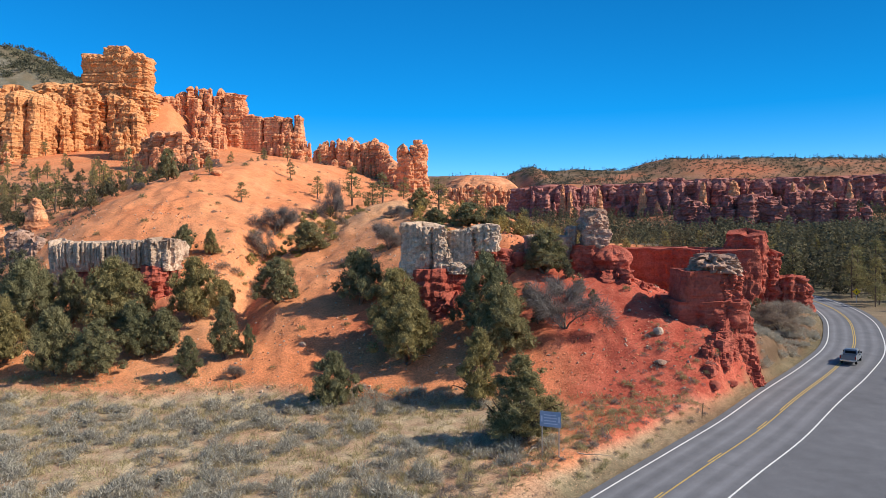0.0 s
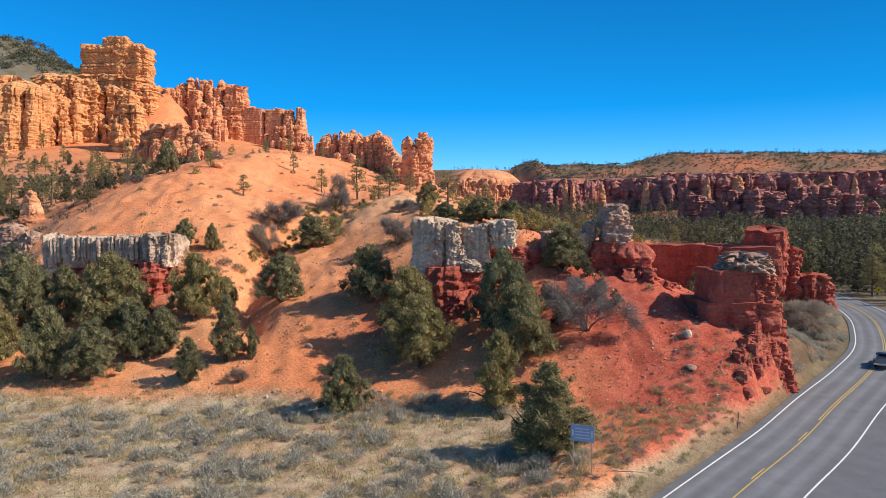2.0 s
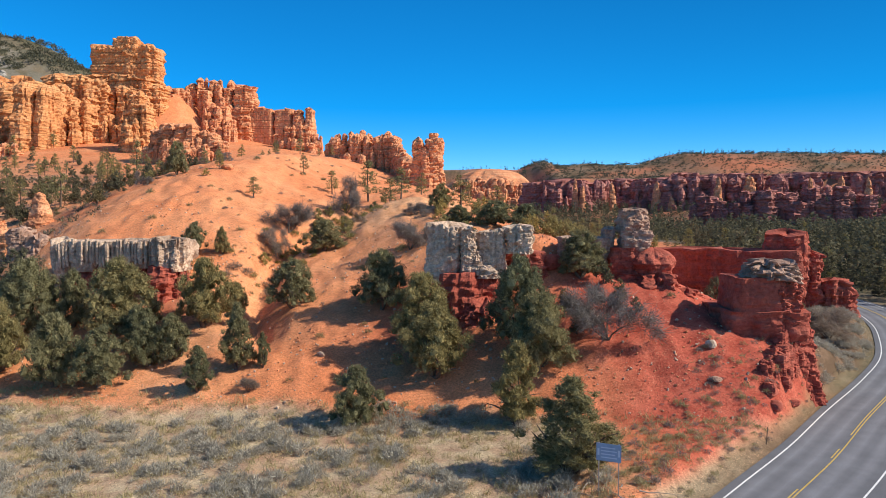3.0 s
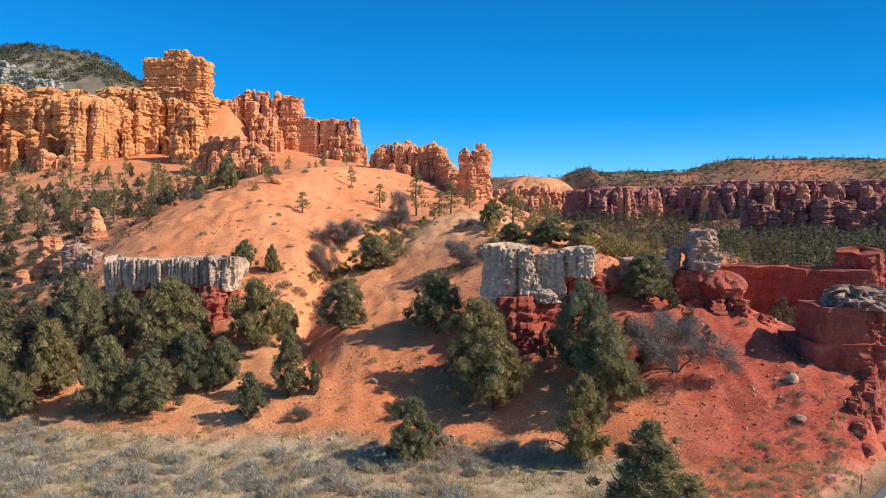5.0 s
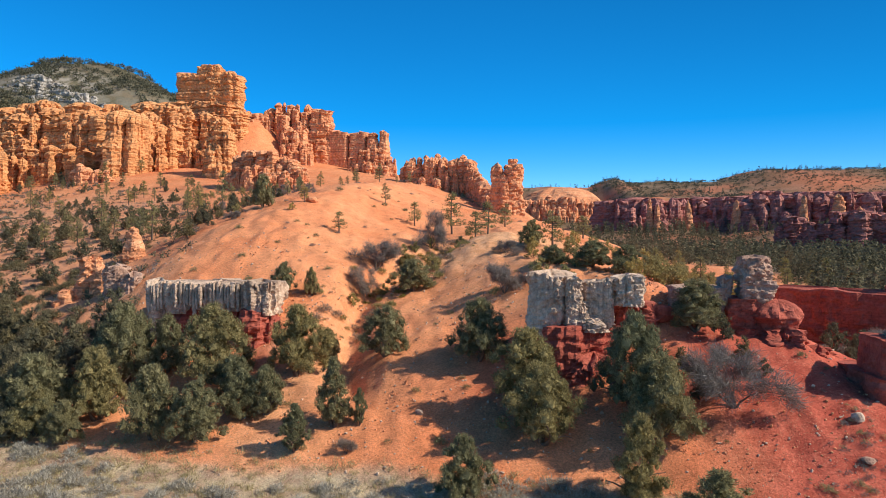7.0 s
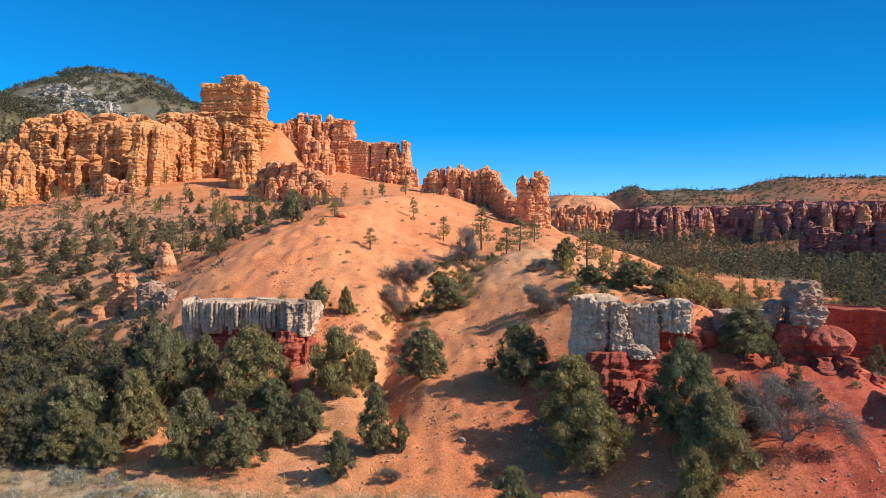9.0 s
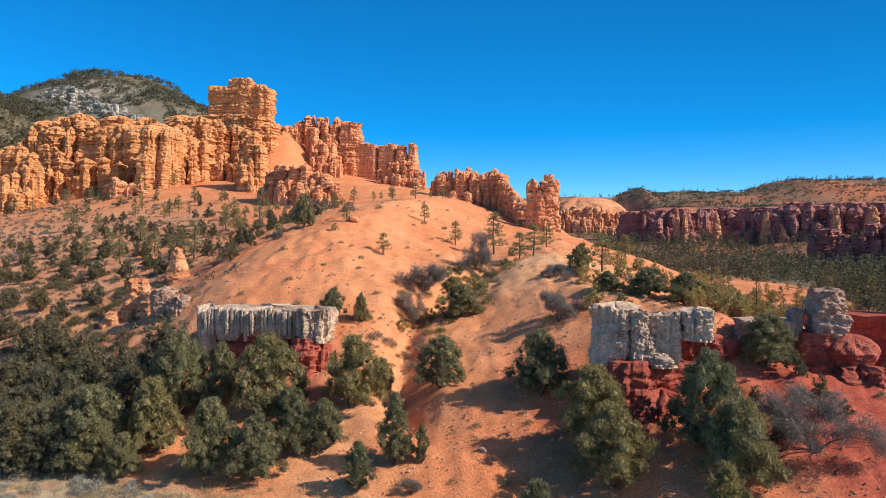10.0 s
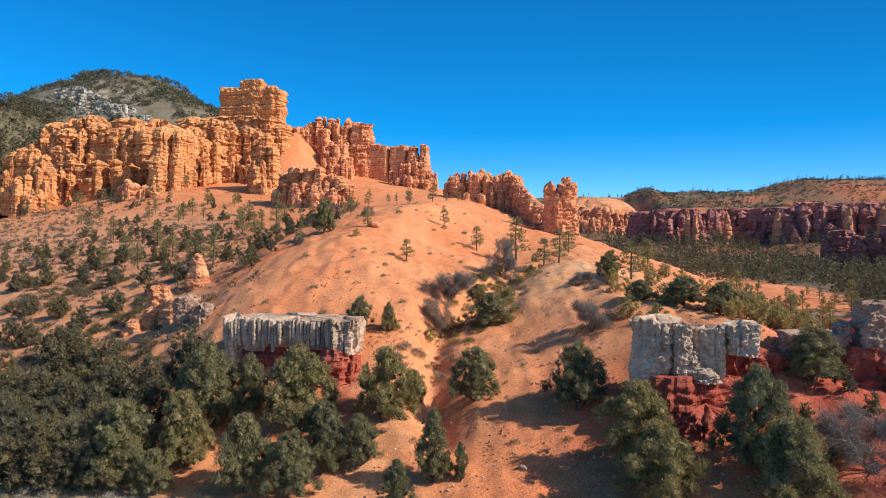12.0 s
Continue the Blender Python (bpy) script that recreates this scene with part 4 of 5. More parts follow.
# ---------------------------------------------------------------- plants
def ico(sub=1):
    bm = bmesh.new()
    bmesh.ops.create_icosphere(bm, subdivisions=sub, radius=1)
    v = np.array([x.co[:] for x in bm.verts])
    f = np.array([[q.index for q in p.verts] for p in bm.faces])
    bm.free()
    return v, f


ICO = {1: ico(1), 2: ico(2), 0: (np.array([(1, 0, 0), (-1, 0, 0), (0, 1, 0), (0, -1, 0), (0, 0, 1), (0, 0, -1)], float),
                                np.array([(0, 2, 4), (2, 1, 4), (1, 3, 4), (3, 0, 4), (2, 0, 5), (1, 2, 5), (3, 1, 5), (0, 3, 5)]))}


def tufts(rnd, centre, way, length, width, blades):
    """Pointed leaf blades that spring from places along ways."""
    n = len(centre)
    c, w = np.repeat(centre, blades, 0), np.repeat(way, blades, 0)
    w = w + rnd.normal(0, 0.95, c.shape)
    w /= np.linalg.norm(w, axis=1)[:, None]
    side = np.cross(w, rnd.normal(0, 1, c.shape))
    side /= np.linalg.norm(side, axis=1)[:, None]
    flip = np.sign((np.cross(side, w) * np.repeat(way, blades, 0)).sum(1))[:, None]
    side = side * np.where(flip == 0, 1, flip)
    ll, ww = length * rnd.uniform(0.6, 1.3, (len(c), 1)), width * rnd.uniform(0.6, 1.3, (len(c), 1))
    c = c + rnd.normal(0, length * 0.35, c.shape)
    v = np.stack([c - side * ww * 0.62, c + side * ww * 0.62, c + w * ll * 1.1], 1).reshape(-1, 3)
    f = np.arange(len(v)).reshape(-1, 3)
    return v, f


def stick(a, b, ra, rb, sides=5):
    a, b = np.array(a, float), np.array(b, float)
    w = (b - a) / np.linalg.norm(b - a)
    u = np.cross(w, (0.31, 0.87, 0.38))
    u /= np.linalg.norm(u)
    t = np.cross(w, u)
    th = np.linspace(0, 2 * math.pi, sides, endpoint=False)
    ring = np.cos(th)[:, None] * u + np.sin(th)[:, None] * t
    v = np.concatenate([a + ring * ra, b + ring * rb])
    j = np.arange(sides)
    return v, np.stack([j, (j + 1) % sides, (j + 1) % sides + sides, j + sides], 1)


def limb(rnd, a, way, length, r, depth, out, tips, droop=0.0):
    """A crooked, forking branch."""
    p, w, seg = np.array(a, float), np.array(way, float), 3
    for k in range(seg):
        w = w + rnd.normal(0, 0.22, 3) + (0, 0, -droop)
        w /= np.linalg.norm(w)
        q = p + w * length / seg
        r1 = r * (1 - 0.25)
        out.append(stick(p, q, r, r1, 5 if r > 0.04 else 3))
        p, r = q, r1
        if depth > 0 and k > 0:
            for _ in range(2 if k == 2 else 1):
                w2 = w + rnd.normal(0, 0.6, 3)
                limb(rnd, p, w2 / np.linalg.norm(w2), length * 0.62, r * 0.7, depth - 1, out, tips, droop)
    tips.append((p, w))


def lobed_crown(rnd, lobes, count, length, width, blades, core=0.72, coarse=1, tall=0.92):
    """Foliage on many lobes (x, y, z, radius): a loose core and blades all over."""
    cores, centre, way = [], [], []
    iv, jf = ICO[coarse]
    area = np.array([q[3] ** 2 for q in lobes])
    share = np.maximum(4, (count * area / area.sum()).astype(int))
    for (x, y, z, r), k in zip(lobes, share):
        v = iv * (r * core) * (1 + 0.28 * rnd.normal(0, 1, (len(iv), 1))) * (1, 1, tall) + (x, y, z)
        cores.append((v, np.c_[jf, jf[:, 2]]))
        d = rnd.normal(0, 1, (k, 3))
        d /= np.linalg.norm(d, axis=1)[:, None]
        d[:, 2] = np.where(d[:, 2] < -0.45, -d[:, 2], d[:, 2])
        centre.append((x, y, z) + d * r * rnd.uniform(0.6, 1.05, (k, 1)) * (1, 1, tall))
        way.append(d + (0, 0, 0.75))
    blades_all = tufts(rnd, np.concatenate(centre), np.concatenate(way), length, width, blades)
    iv = [(v, f[:, :3]) for v, f in cores]
    cv, cf = joined(iv)
    return joined([(cv, cf), blades_all])


def juniper(seed, h, w, lobes_n, count, length, label, mat=None, slim=False, name="juniper_tree"):
    """A juniper: short forked trunk, and a full rounded crown of many lobes."""
    rnd = np.random.default_rng(seed)
    top = thing(name, label, "tree" if name == "juniper_tree" else "shrub")
    sticks, tips, lobes = [], [], []
    for _ in range(3):
        a = rnd.uniform(0, 6.28)
        limb(rnd, (0, 0, -0.3), (0.35 * math.cos(a), 0.35 * math.sin(a), 1), h * 0.40, 0.035 * h, 1, sticks, tips)
    for k in range(lobes_n):
        q = ((k + 0.5) / lobes_n) ** 1.25
        z = h * (0.12 + 0.8 * q)
        env = w / 2 * ((1 - q) ** 0.62 * (0.55 + 0.55 * min(1, q * 3.5)) if slim else math.sqrt(max(0.05, 1 - (max(q - 0.32, -0.25) / 0.7) ** 2)) * (1.0 - 0.3 * q))
        a, rr = k * 2.4 + rnd.uniform(-0.5, 0.5), rnd.uniform(0.0, 1.0) ** 0.5
        env *= 1 + 0.22 * math.sin(3 * a + 5 * q + seed) + 0.16 * math.sin(5 * a - 9 * q + 2 * seed)
        r = w * (rnd.uniform(0.055, 0.125) if lobes_n > 40 else rnd.uniform(0.08, 0.18)) * (0.75 if q > 0.75 else 1)
        lobes.append((env * rr * math.cos(a), env * rr * math.sin(a), z, r))
    piece("trunk", sticks, BARK, top)
    piece("crown", lobed_crown(rnd, lobes, count, length, length * (0.5 if count < 1000 else 0.3), 3, 0.6, 0 if count < 1000 else 1, 1.1), mat or JUNIPER, top, flat=True)
    return top


def pine(seed, h, w, count, length, label):
    """A pine: straight trunk with open whorls of boughs."""
    rnd = np.random.default_rng(seed)
    top = thing("pine_tree", label, "tree")
    sticks, lobes = [stick((0, 0, -0.4), (0.02 * h, 0, h * 0.55), 0.022 * h, 0.014 * h, 7), stick((0.02 * h, 0, h * 0.55), (0, 0, h), 0.014 * h, 0.004 * h, 6)], []
    z = 0.2 * h
    while z < h * 0.97:
        q = (z / h - 0.2) / 0.8
        reach = w / 2 * (1 - q) ** 0.75 * rnd.uniform(0.7, 1.1) + 0.06 * w
        a0 = rnd.uniform(0, 6.28)
        for k in range(4 if q < 0.8 else 3):
            a = a0 + k * 1.7 + rnd.uniform(-0.4, 0.4)
            if rnd.uniform() < 0.3:
                continue
            e = (reach * math.cos(a), reach * math.sin(a), z + reach * 0.12)
            sticks.append(stick((0, 0, z), e, 0.006 * h, 0.002 * h, 3))
            for s in (0.55, 0.95):
                lobes.append((e[0] * s, e[1] * s, z + reach * 0.12 * s, w * rnd.uniform(0.05, 0.10) * (1.15 - 0.4 * q)))
        z += h * rnd.uniform(0.05, 0.085)
    piece("trunk", sticks, BARK, top)
    piece("crown", lobed_crown(rnd, lobes, count, length, length * 0.3, 3, 0.35, 0), PINE, top, flat=True)
    return top


def bare_shrub(seed, h, label, leafy=0):
    rnd = np.random.default_rng(seed)
    top = thing("bare_tree", label, "tree")
    sticks, tips = [], []
    for _ in range(5):
        a = rnd.uniform(0, 6.28)
        limb(rnd, (0, 0, -0.2), (0.8 * math.cos(a), 0.8 * math.sin(a), 1), h * 0.6, 0.025 * h, 2, sticks, tips)
    piece("trunk", sticks, BARK, top, "crooked grey trunk")
    c, w = np.array([p for p, _ in tips]), np.array([q for _, q in tips])
    piece("brushwood", tufts(rnd, c, w, 0.2 * h, 0.008 * h, 110), TWIG, top, "fine grey leafless twigs", flat=True)
    return top


def scatter_stuff(name, label, category, mat, places, make, seed):
    """Many small plants or stones joined in one mesh."""
    rnd = np.random.default_rng(seed)
    ob = piece(name, [make(rnd, *p) for p in places], mat, None, flat=True)
    return tagged(ob, label, category, kind="stuff")


def shrub_mass(rnd, x, y, z, r):
    k = int(26 + 56 * min(r, 1.2))
    d = rnd.normal(0, 1, (k, 3))
    d[:, 2] = np.abs(d[:, 2]) + 0.15
    d /= np.linalg.norm(d, axis=1)[:, None]
    return tufts(rnd, (x, y, z) + d * r * rnd.uniform(0.35, 0.8, (k, 1)) * (1, 1, 0.8), d + (0, 0, 0.4), r * 0.34, r * 0.05, 3)


def grass_mass(rnd, x, y, z, r):
    k = 12
    c = np.c_[x + rnd.normal(0, r * 0.5, k), y + rnd.normal(0, r * 0.5, k), np.full(k, z)]
    return tufts(rnd, c, np.tile((0, 0, 1.2), (k, 1)), r * 1.0, r * 0.085, 3)


def far_tree(rnd, x, y, z, h):
    """A distant conifer: a narrow ragged cone of small boughs."""
    k, fine = (44, 0.7) if y < 330 else (22, 1.0)
    q = rnd.uniform(0.03, 1, k) ** 1.2
    a = rnd.uniform(0, 6.28, k)
    reach = 0.2 * h * (1 - q) ** 0.85 + 0.015 * h
    c = np.c_[x + np.cos(a) * reach * 0.55, y + np.sin(a) * reach * 0.55, z + q * h * 0.95]
    w = np.c_[np.cos(a), np.sin(a), np.full(k, -0.1)]
    return tufts(rnd, c, w * 1.6, 0.11 * h * fine, 0.085 * h * fine, 2)


def far_bush(rnd, x, y, z, h):
    """A distant rounded juniper or oak brush."""
    d = rnd.normal(0, 1, (30, 3))
    d[:, 2] = np.abs(d[:, 2])
    d /= np.linalg.norm(d, axis=1)[:, None]
    return tufts(rnd, (x, y, z) + d * h * rnd.uniform(0.2, 0.5, (30, 1)), d + (0, 0, 0.5), 0.24 * h, 0.13 * h, 1)


def twig_bush(rnd, x, y, z, h):
    """A distant leafless bush of thin upright twigs."""
    d = rnd.normal(0, 1, (14, 3))
    d[:, 2] = np.abs(d[:, 2]) + 0.6
    d /= np.linalg.norm(d, axis=1)[:, None]
    return tufts(rnd, (x, y, z) + d * h * 0.2, d, 0.5 * h, 0.035 * h, 3)


# kinds of tree, built once and then repeated
JUNIPERS = [juniper(11 + k, 5.0, 4.2, 120, 8000, 0.13, "dense olive-green juniper on the red slope") for k in range(4)]
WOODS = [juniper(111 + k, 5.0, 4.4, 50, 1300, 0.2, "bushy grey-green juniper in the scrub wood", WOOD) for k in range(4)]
SLIMS = [juniper(31 + k, 5.0, 3.1, 100, 6500, 0.12, "conical olive-green juniper on the red slope", slim=True) for k in range(3)]
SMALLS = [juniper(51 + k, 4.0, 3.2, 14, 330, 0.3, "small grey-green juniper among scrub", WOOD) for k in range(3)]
LOWS = [juniper(151 + k, 4.0, 4.0, 16, 360, 0.3, "low rounded olive-green juniper bush on the slope", OLIVE, name="juniper_bush") for k in range(3)]
PINES = [pine(71 + k, 7.0, 3.4, 420, 0.32, "open dark green pine on the orange slope") for k in range(3)]
BARES = [bare_shrub(91 + k, 3.2, "leafless grey shrub with crooked branches") for k in range(2)]
used = set()


def plant(kind, k, x, y, h, w=None, turn=0.0, label="", group=""):
    """A tree of a kind, h high, with its foot in the ground."""
    src = kind[k % len(kind)]
    tall = {id(JUNIPERS): 5.0, id(SLIMS): 5.0, id(WOODS): 5.0, id(SMALLS): 4.0, id(LOWS): 4.0, id(PINES): 7.0, id(BARES): 3.2}[id(kind)]
    broad = {id(JUNIPERS): 4.4, id(SLIMS): 3.2, id(WOODS): 4.6, id(SMALLS): 3.4, id(LOWS): 4.2, id(PINES): 3.3, id(BARES): 4.2}[id(kind)]
    sz = h / tall
    sx = (w / broad) if w else sz
    m = Matrix.Translation((x, y, land(x, y) - 0.05)) @ Matrix.Rotation(turn, 4, "Z") @ Matrix.Diagonal((sx, sx, sz, 1))
    if src.name not in used:
        used.add(src.name)
        src.matrix_basis = m
        ob = src
    else:
        s = src.scale.copy()
        ob = copy_thing(src, m @ Matrix.Diagonal((1 / s[0], 1 / s[1], 1 / s[2], 1)))
    return tagged(ob, label, group=group)


# (x, y, height, width) of the trees that stand apart
NEAR_JUNIPERS = [
    (-49.9, 91.7, 10.4, 7.8), (-44.8, 87.5, 6.0, 4.4), (-51.0, 79.6, 8.6, 5.4), (-45.5, 79.2, 7.0, 5.1), (-63.0, 92.6, 10.8, 7.5),
    (-61.0, 83.9, 9.0, 5.4), (-66.7, 80.3, 9.6, 6.6), (-58.2, 94.6, 8.2, 4.4), (-42.2, 84.3, 5.7, 3.8), (-39.6, 84.9, 5.9, 3.6),
    (-38.9, 93.4, 9.4, 6.4), (-36.6, 98.9, 4.9, 3.3), (-28.1, 98.4, 7.0, 6.3), (-15.2, 95.4, 8.2, 6.7), (-8.8, 85.3, 9.7, 8.3),
    (-7.0, 80.3, 8.6, 7.2), (2.9, 84.2, 10.4, 7.3), (4.8, 79.2, 8.8, 7.6), (-14.1, 71.8, 6.4, 4.6)]
SLOPE_JUNIPERS = [
    (11.8, 96.4, 6.6, 7.8), (-29.2, 122.0, 5.7, 7.6), (-9.6, 134.9, 5.1, 4.8), (-5.7, 120.6, 3.3, 4.8), (0.5, 118.1, 4.4, 6.8),
    (5.6, 116.3, 5.2, 6.6), (-48.7, 112.8, 4.9, 3.9), (-43.9, 112.3, 4.7, 2.5), (-71.4, 156.1, 8.0, 5.6), (-33.5, 136.5, 3.2, 4.2)]
CONICAL_JUNIPERS = [(-30.4, 82.4, 8.3, 4.9), (-27.4, 82.7, 4.5, 1.8), (-33.1, 77.6, 5.5, 3.9), (5.9, 58.8, 8.2, 7.8), (2.1, 72.0, 9.0, 5.6)]
SLOPE_PINES = [
    (-96.0, 151.0, 9.1, 5.2), (-102.5, 156.4, 7.3, 3.7), (-101.7, 186.1, 6.2, 2.8), (-109.9, 190.8, 6.7, 3.4), (-101.1, 194.8, 11.0, 4.1),
    (-48.4, 140.8, 4.5, 3.4), (-61.4, 156.0, 4.3, 2.6), (-18.9, 147.3, 6.7, 4.6), (-22.2, 154.0, 6.5, 4.4), (-17.4, 178.0, 6.6, 4.4),
    (-28.9, 165.0, 9.6, 5.6), (-38.7, 170.0, 6.0, 3.9), (-5.8, 136.3, 7.1, 4.9), (2.2, 190.0, 6.2, 5.2), (-132.2, 183.6, 7.7, 4.2), (-116.9, 167.4, 6.5, 3.8)]
BARE_TREES = [
    (12.9, 82.8, 5.6, 7.4), (-30.7, 147.0, 6.6, 4.9), (-37.9, 129.2, 5.0, 7.0), (-37.5, 122.0, 4.2, 5.4), (-13.1, 112.9, 4.2, 5.2),
    (-14.0, 130.8, 2.0, 4.6), (53.2, 114.3, 4.6, 6.8), (45.9, 128.4, 5.3, 7.1), (-27.5, 77.9, 1.6, 1.8)]

rnd = random.Random(5)
for k, (x, y, h, w) in enumerate(NEAR_JUNIPERS):
    plant(JUNIPERS, k, x, y, h * (1.04 if x < -38 else 1.0), w * (1.28 if x < -38 else 1.12), k * 1.3, "tall bushy olive-green juniper on the lower slope" if h > 8 else "", "junipers on the near slope")
for k, (x, y, h, w) in enumerate(SLOPE_JUNIPERS):
    plant(JUNIPERS, k + 1, x, y, h, w, k * 1.7, "low spreading olive-green juniper on the ridge", "junipers on the ridge")
for k, (x, y, h, w) in enumerate(CONICAL_JUNIPERS):
    plant(SLIMS, k, x, y, h, w, k * 1.1, "dark conical juniper beside the roadside sign" if y < 60 else "", "conical junipers")
for k, (x, y, h, w) in enumerate(SLOPE_PINES):
    plant(PINES, k, x, y, h, w, k * 0.9, "", "pines on the slope")
for k, (x, y, h, w) in enumerate(BARE_TREES):
    plant(BARES, k, x, y, h, w, k * 1.9, "", "bare shrubs")
for k in range(230):     # scrub wood on the slope to the west, thicker low down
    q = rnd.random() ** 1.7
    y = 78 + 126 * q
    x = rnd.uniform(-88 - 0.95 * (y - 84), -69 - 0.16 * (y - 84))
    if (x + 90) ** 2 + (y - 128) ** 2 < 190 or (x > -86 and 105 < y < 122):
        continue
    if y < 122 and k % 4:
        plant(WOODS, k, x, y, rnd.uniform(4.6, 8.2), None, rnd.uniform(0, 6), "", "scrub wood")
    else:
        plant(SMALLS, k, x, y, rnd.uniform(2.6, 5.2), None, rnd.uniform(0, 6), "", "scrub wood")
for k in range(22):      # large junipers at the wood's lower edge
    x = -69 - 1.7 * k + rnd.uniform(-1.5, 1.5)
    plant(WOODS, k, x, 79 + 0.55 * k + rnd.uniform(-2, 9), rnd.uniform(5.5, 9), rnd.uniform(5, 7.5), rnd.uniform(0, 6), "bushy dark olive juniper at the wood's edge", "scrub wood")
# junipers added to darken the flat's west end, where only shadow lies
for k, (x, y, h) in enumerate(((-66, 79.5, 6.4), (-70.5, 81, 7.2), (-61, 78.2, 5.2), (-75, 82.5, 7.0))):
    plant(JUNIPERS, k, x, y, h, h * 0.85, k * 1.9, "bushy dark olive juniper at the wood's edge", "scrub wood")
for k in range(26):      # thin scatter under the cliffs
    y = rnd.uniform(170, 300)
    x = rnd.uniform(-0.85 * y + 10, -0.42 * y)
    if k % 2:
        plant(PINES, k, x, y, rnd.uniform(3.5, 8), None, rnd.uniform(0, 6), "", "pines on the slope")
    else:
        plant(SMALLS, k, x, y, rnd.uniform(2, 4), None, rnd.uniform(0, 6), "", "scrub wood")
for k in range(46):      # open scrub below the western cliffs
    y = rnd.uniform(150, 290)
    x = rnd.uniform(-0.86 * y + 4, -0.55 * y)
    plant(PINES if k % 3 == 0 else SMALLS, k, x, y, rnd.uniform(3, 5) * (1.6 if k % 3 == 0 else 0.9), None, rnd.uniform(0, 6), "", "scrub wood")
for k in range(22):      # in the clefts at the cliff's foot
    x = rnd.uniform(-335, -190)
    plant(PINES if k % 2 else SMALLS, k, x, 318 + rnd.uniform(-26, 6), rnd.uniform(5, 9) * (1 if k % 2 else 0.7), None, rnd.uniform(0, 6), "", "trees under the cliff")
for k in range(96):      # junipers behind the middle ledge, down to the canyon
    y = rnd.uniform(112, 260)
    x = rnd.uniform(2, 36) + (y - 112) * 0.2
    if 30 < x and y < 160:
        continue
    plant((PINES, LOWS, LOWS, LOWS)[k % 4], k, x, y, rnd.uniform(2.4, 4.4) * (1 if k % 4 else 1.6), None, rnd.uniform(0, 6), "", "junipers behind the ledge")
for k in range(20):      # olive brush along the crest behind the ledge
    y = rnd.uniform(108, 165)
    x = rnd.uniform(-14, 8) + (y - 108) * 0.18
    plant(LOWS, k, x, y, rnd.uniform(1.6, 3.4), None, rnd.uniform(0, 6), "", "low junipers on the crest")
for k in range(60):      # sparse growth on the open orange slope
    y = rnd.uniform(140, 285)
    x = rnd.uniform(-0.56 * y, -0.2 * y - 6)
    if abs(x + 0.3 * y) < 0.08 * y and k % 3:
        continue
    plant((PINES, LOWS, BARES)[k % 3], k, x, y, rnd.uniform(1.6, 3.6) * (1.9 if k % 3 == 0 else 0.8), None, rnd.uniform(0, 6), "", "sparse growth on the orange slope")
for k in range(70):      # open wood on the canyon floor
    y = rnd.uniform(118, 290)
    x = rnd.uniform(38, 70 + (y - 118) * 0.7)
    if abs(nearest(ROAD, np.array([x]), np.array([y]))[0][0]) < 9 or (y < 152 and 34 < x < 72):
        continue
    plant(PINES, k, x, y, rnd.uniform(6, 11) * (1 if k % 3 else 0.5), None, rnd.uniform(0, 6), "", "trees on the canyon floor")
for k in range(60):      # beyond the road bend
    x, y = rnd.uniform(80, 170), rnd.uniform(138, 240)
    if abs(nearest(ROAD, np.array([x]), np.array([y]))[0][0]) < 8:
        continue
    plant(PINES, k, x, y, rnd.uniform(7, 12) * (1 if k % 2 else 0.55), None, rnd.uniform(0, 6), "", "trees beyond the bend")
for k in range(16):      # along the drainage
    y = rnd.uniform(116, 162)
    plant(LOWS, k, -32 + 0.2 * (y - 135) + rnd.uniform(-6, 6), y, rnd.uniform(1.2, 2.6), None, rnd.uniform(0, 6), "", "low junipers along the drainage")
for k, (x, y, h) in enumerate(((39.5, 121, 4.6), (43, 127, 5.6), (47, 124, 4.2), (50.5, 131, 5.4), (42, 134, 6.0), (54, 126, 3.6), (47, 135, 5.0))):
    plant(WOODS, k, x, y, h, None, k * 0.9, "", "junipers below the shaded wall")
for k, (x, y, h) in enumerate(((8.6, 88.6, 3.4), (15.6, 90.4, 3.0), (17.2, 87.6, 2.2), (9.6, 84.0, 2.4), (14.6, 94.6, 3.2))):
    plant(SMALLS, k, x, y, h, None, k * 1.3, "", "junipers below the balanced rock")
plant(SMALLS, 1, 60.5, 85.5, 5.5, 5.0, 0.4, "grey-green juniper beside the road", "")
for src in (*JUNIPERS, *WOODS, *SLIMS, *SMALLS, *LOWS, *PINES, *BARES):
    if src.name not in used:
        for o in (*src.children, src):
            bpy.data.objects.remove(o)


def strew(count, box, test, size, seed):
    """Places (x, y, z, size) over a box of ground that pass a test."""
    r = np.random.default_rng(seed)
    x, y = r.uniform(box[0], box[1], count), r.uniform(box[2], box[3], count)
    z = relief(x, y, False)
    keep = test(x, y, z)
    s = r.uniform(size[0], size[1], count) if size[2] == 1 else size[0] + (size[1] - size[0]) * r.uniform(0, 1, count) ** size[2]
    return list(zip(x[keep], y[keep], z[keep], s[keep]))


def stone(rnd, x, y, z, r):
    v, f = ICO[1]
    v = v * (1 + 0.22 * rnd.normal(0, 1, (len(v), 1))) * r * rnd.uniform(0.6, 1.2, 3) + (x, y, z + r * 0.1)
    return v, f


def away(x, y, lo):
    return nearest(ROAD, x, y)[0] < -lo


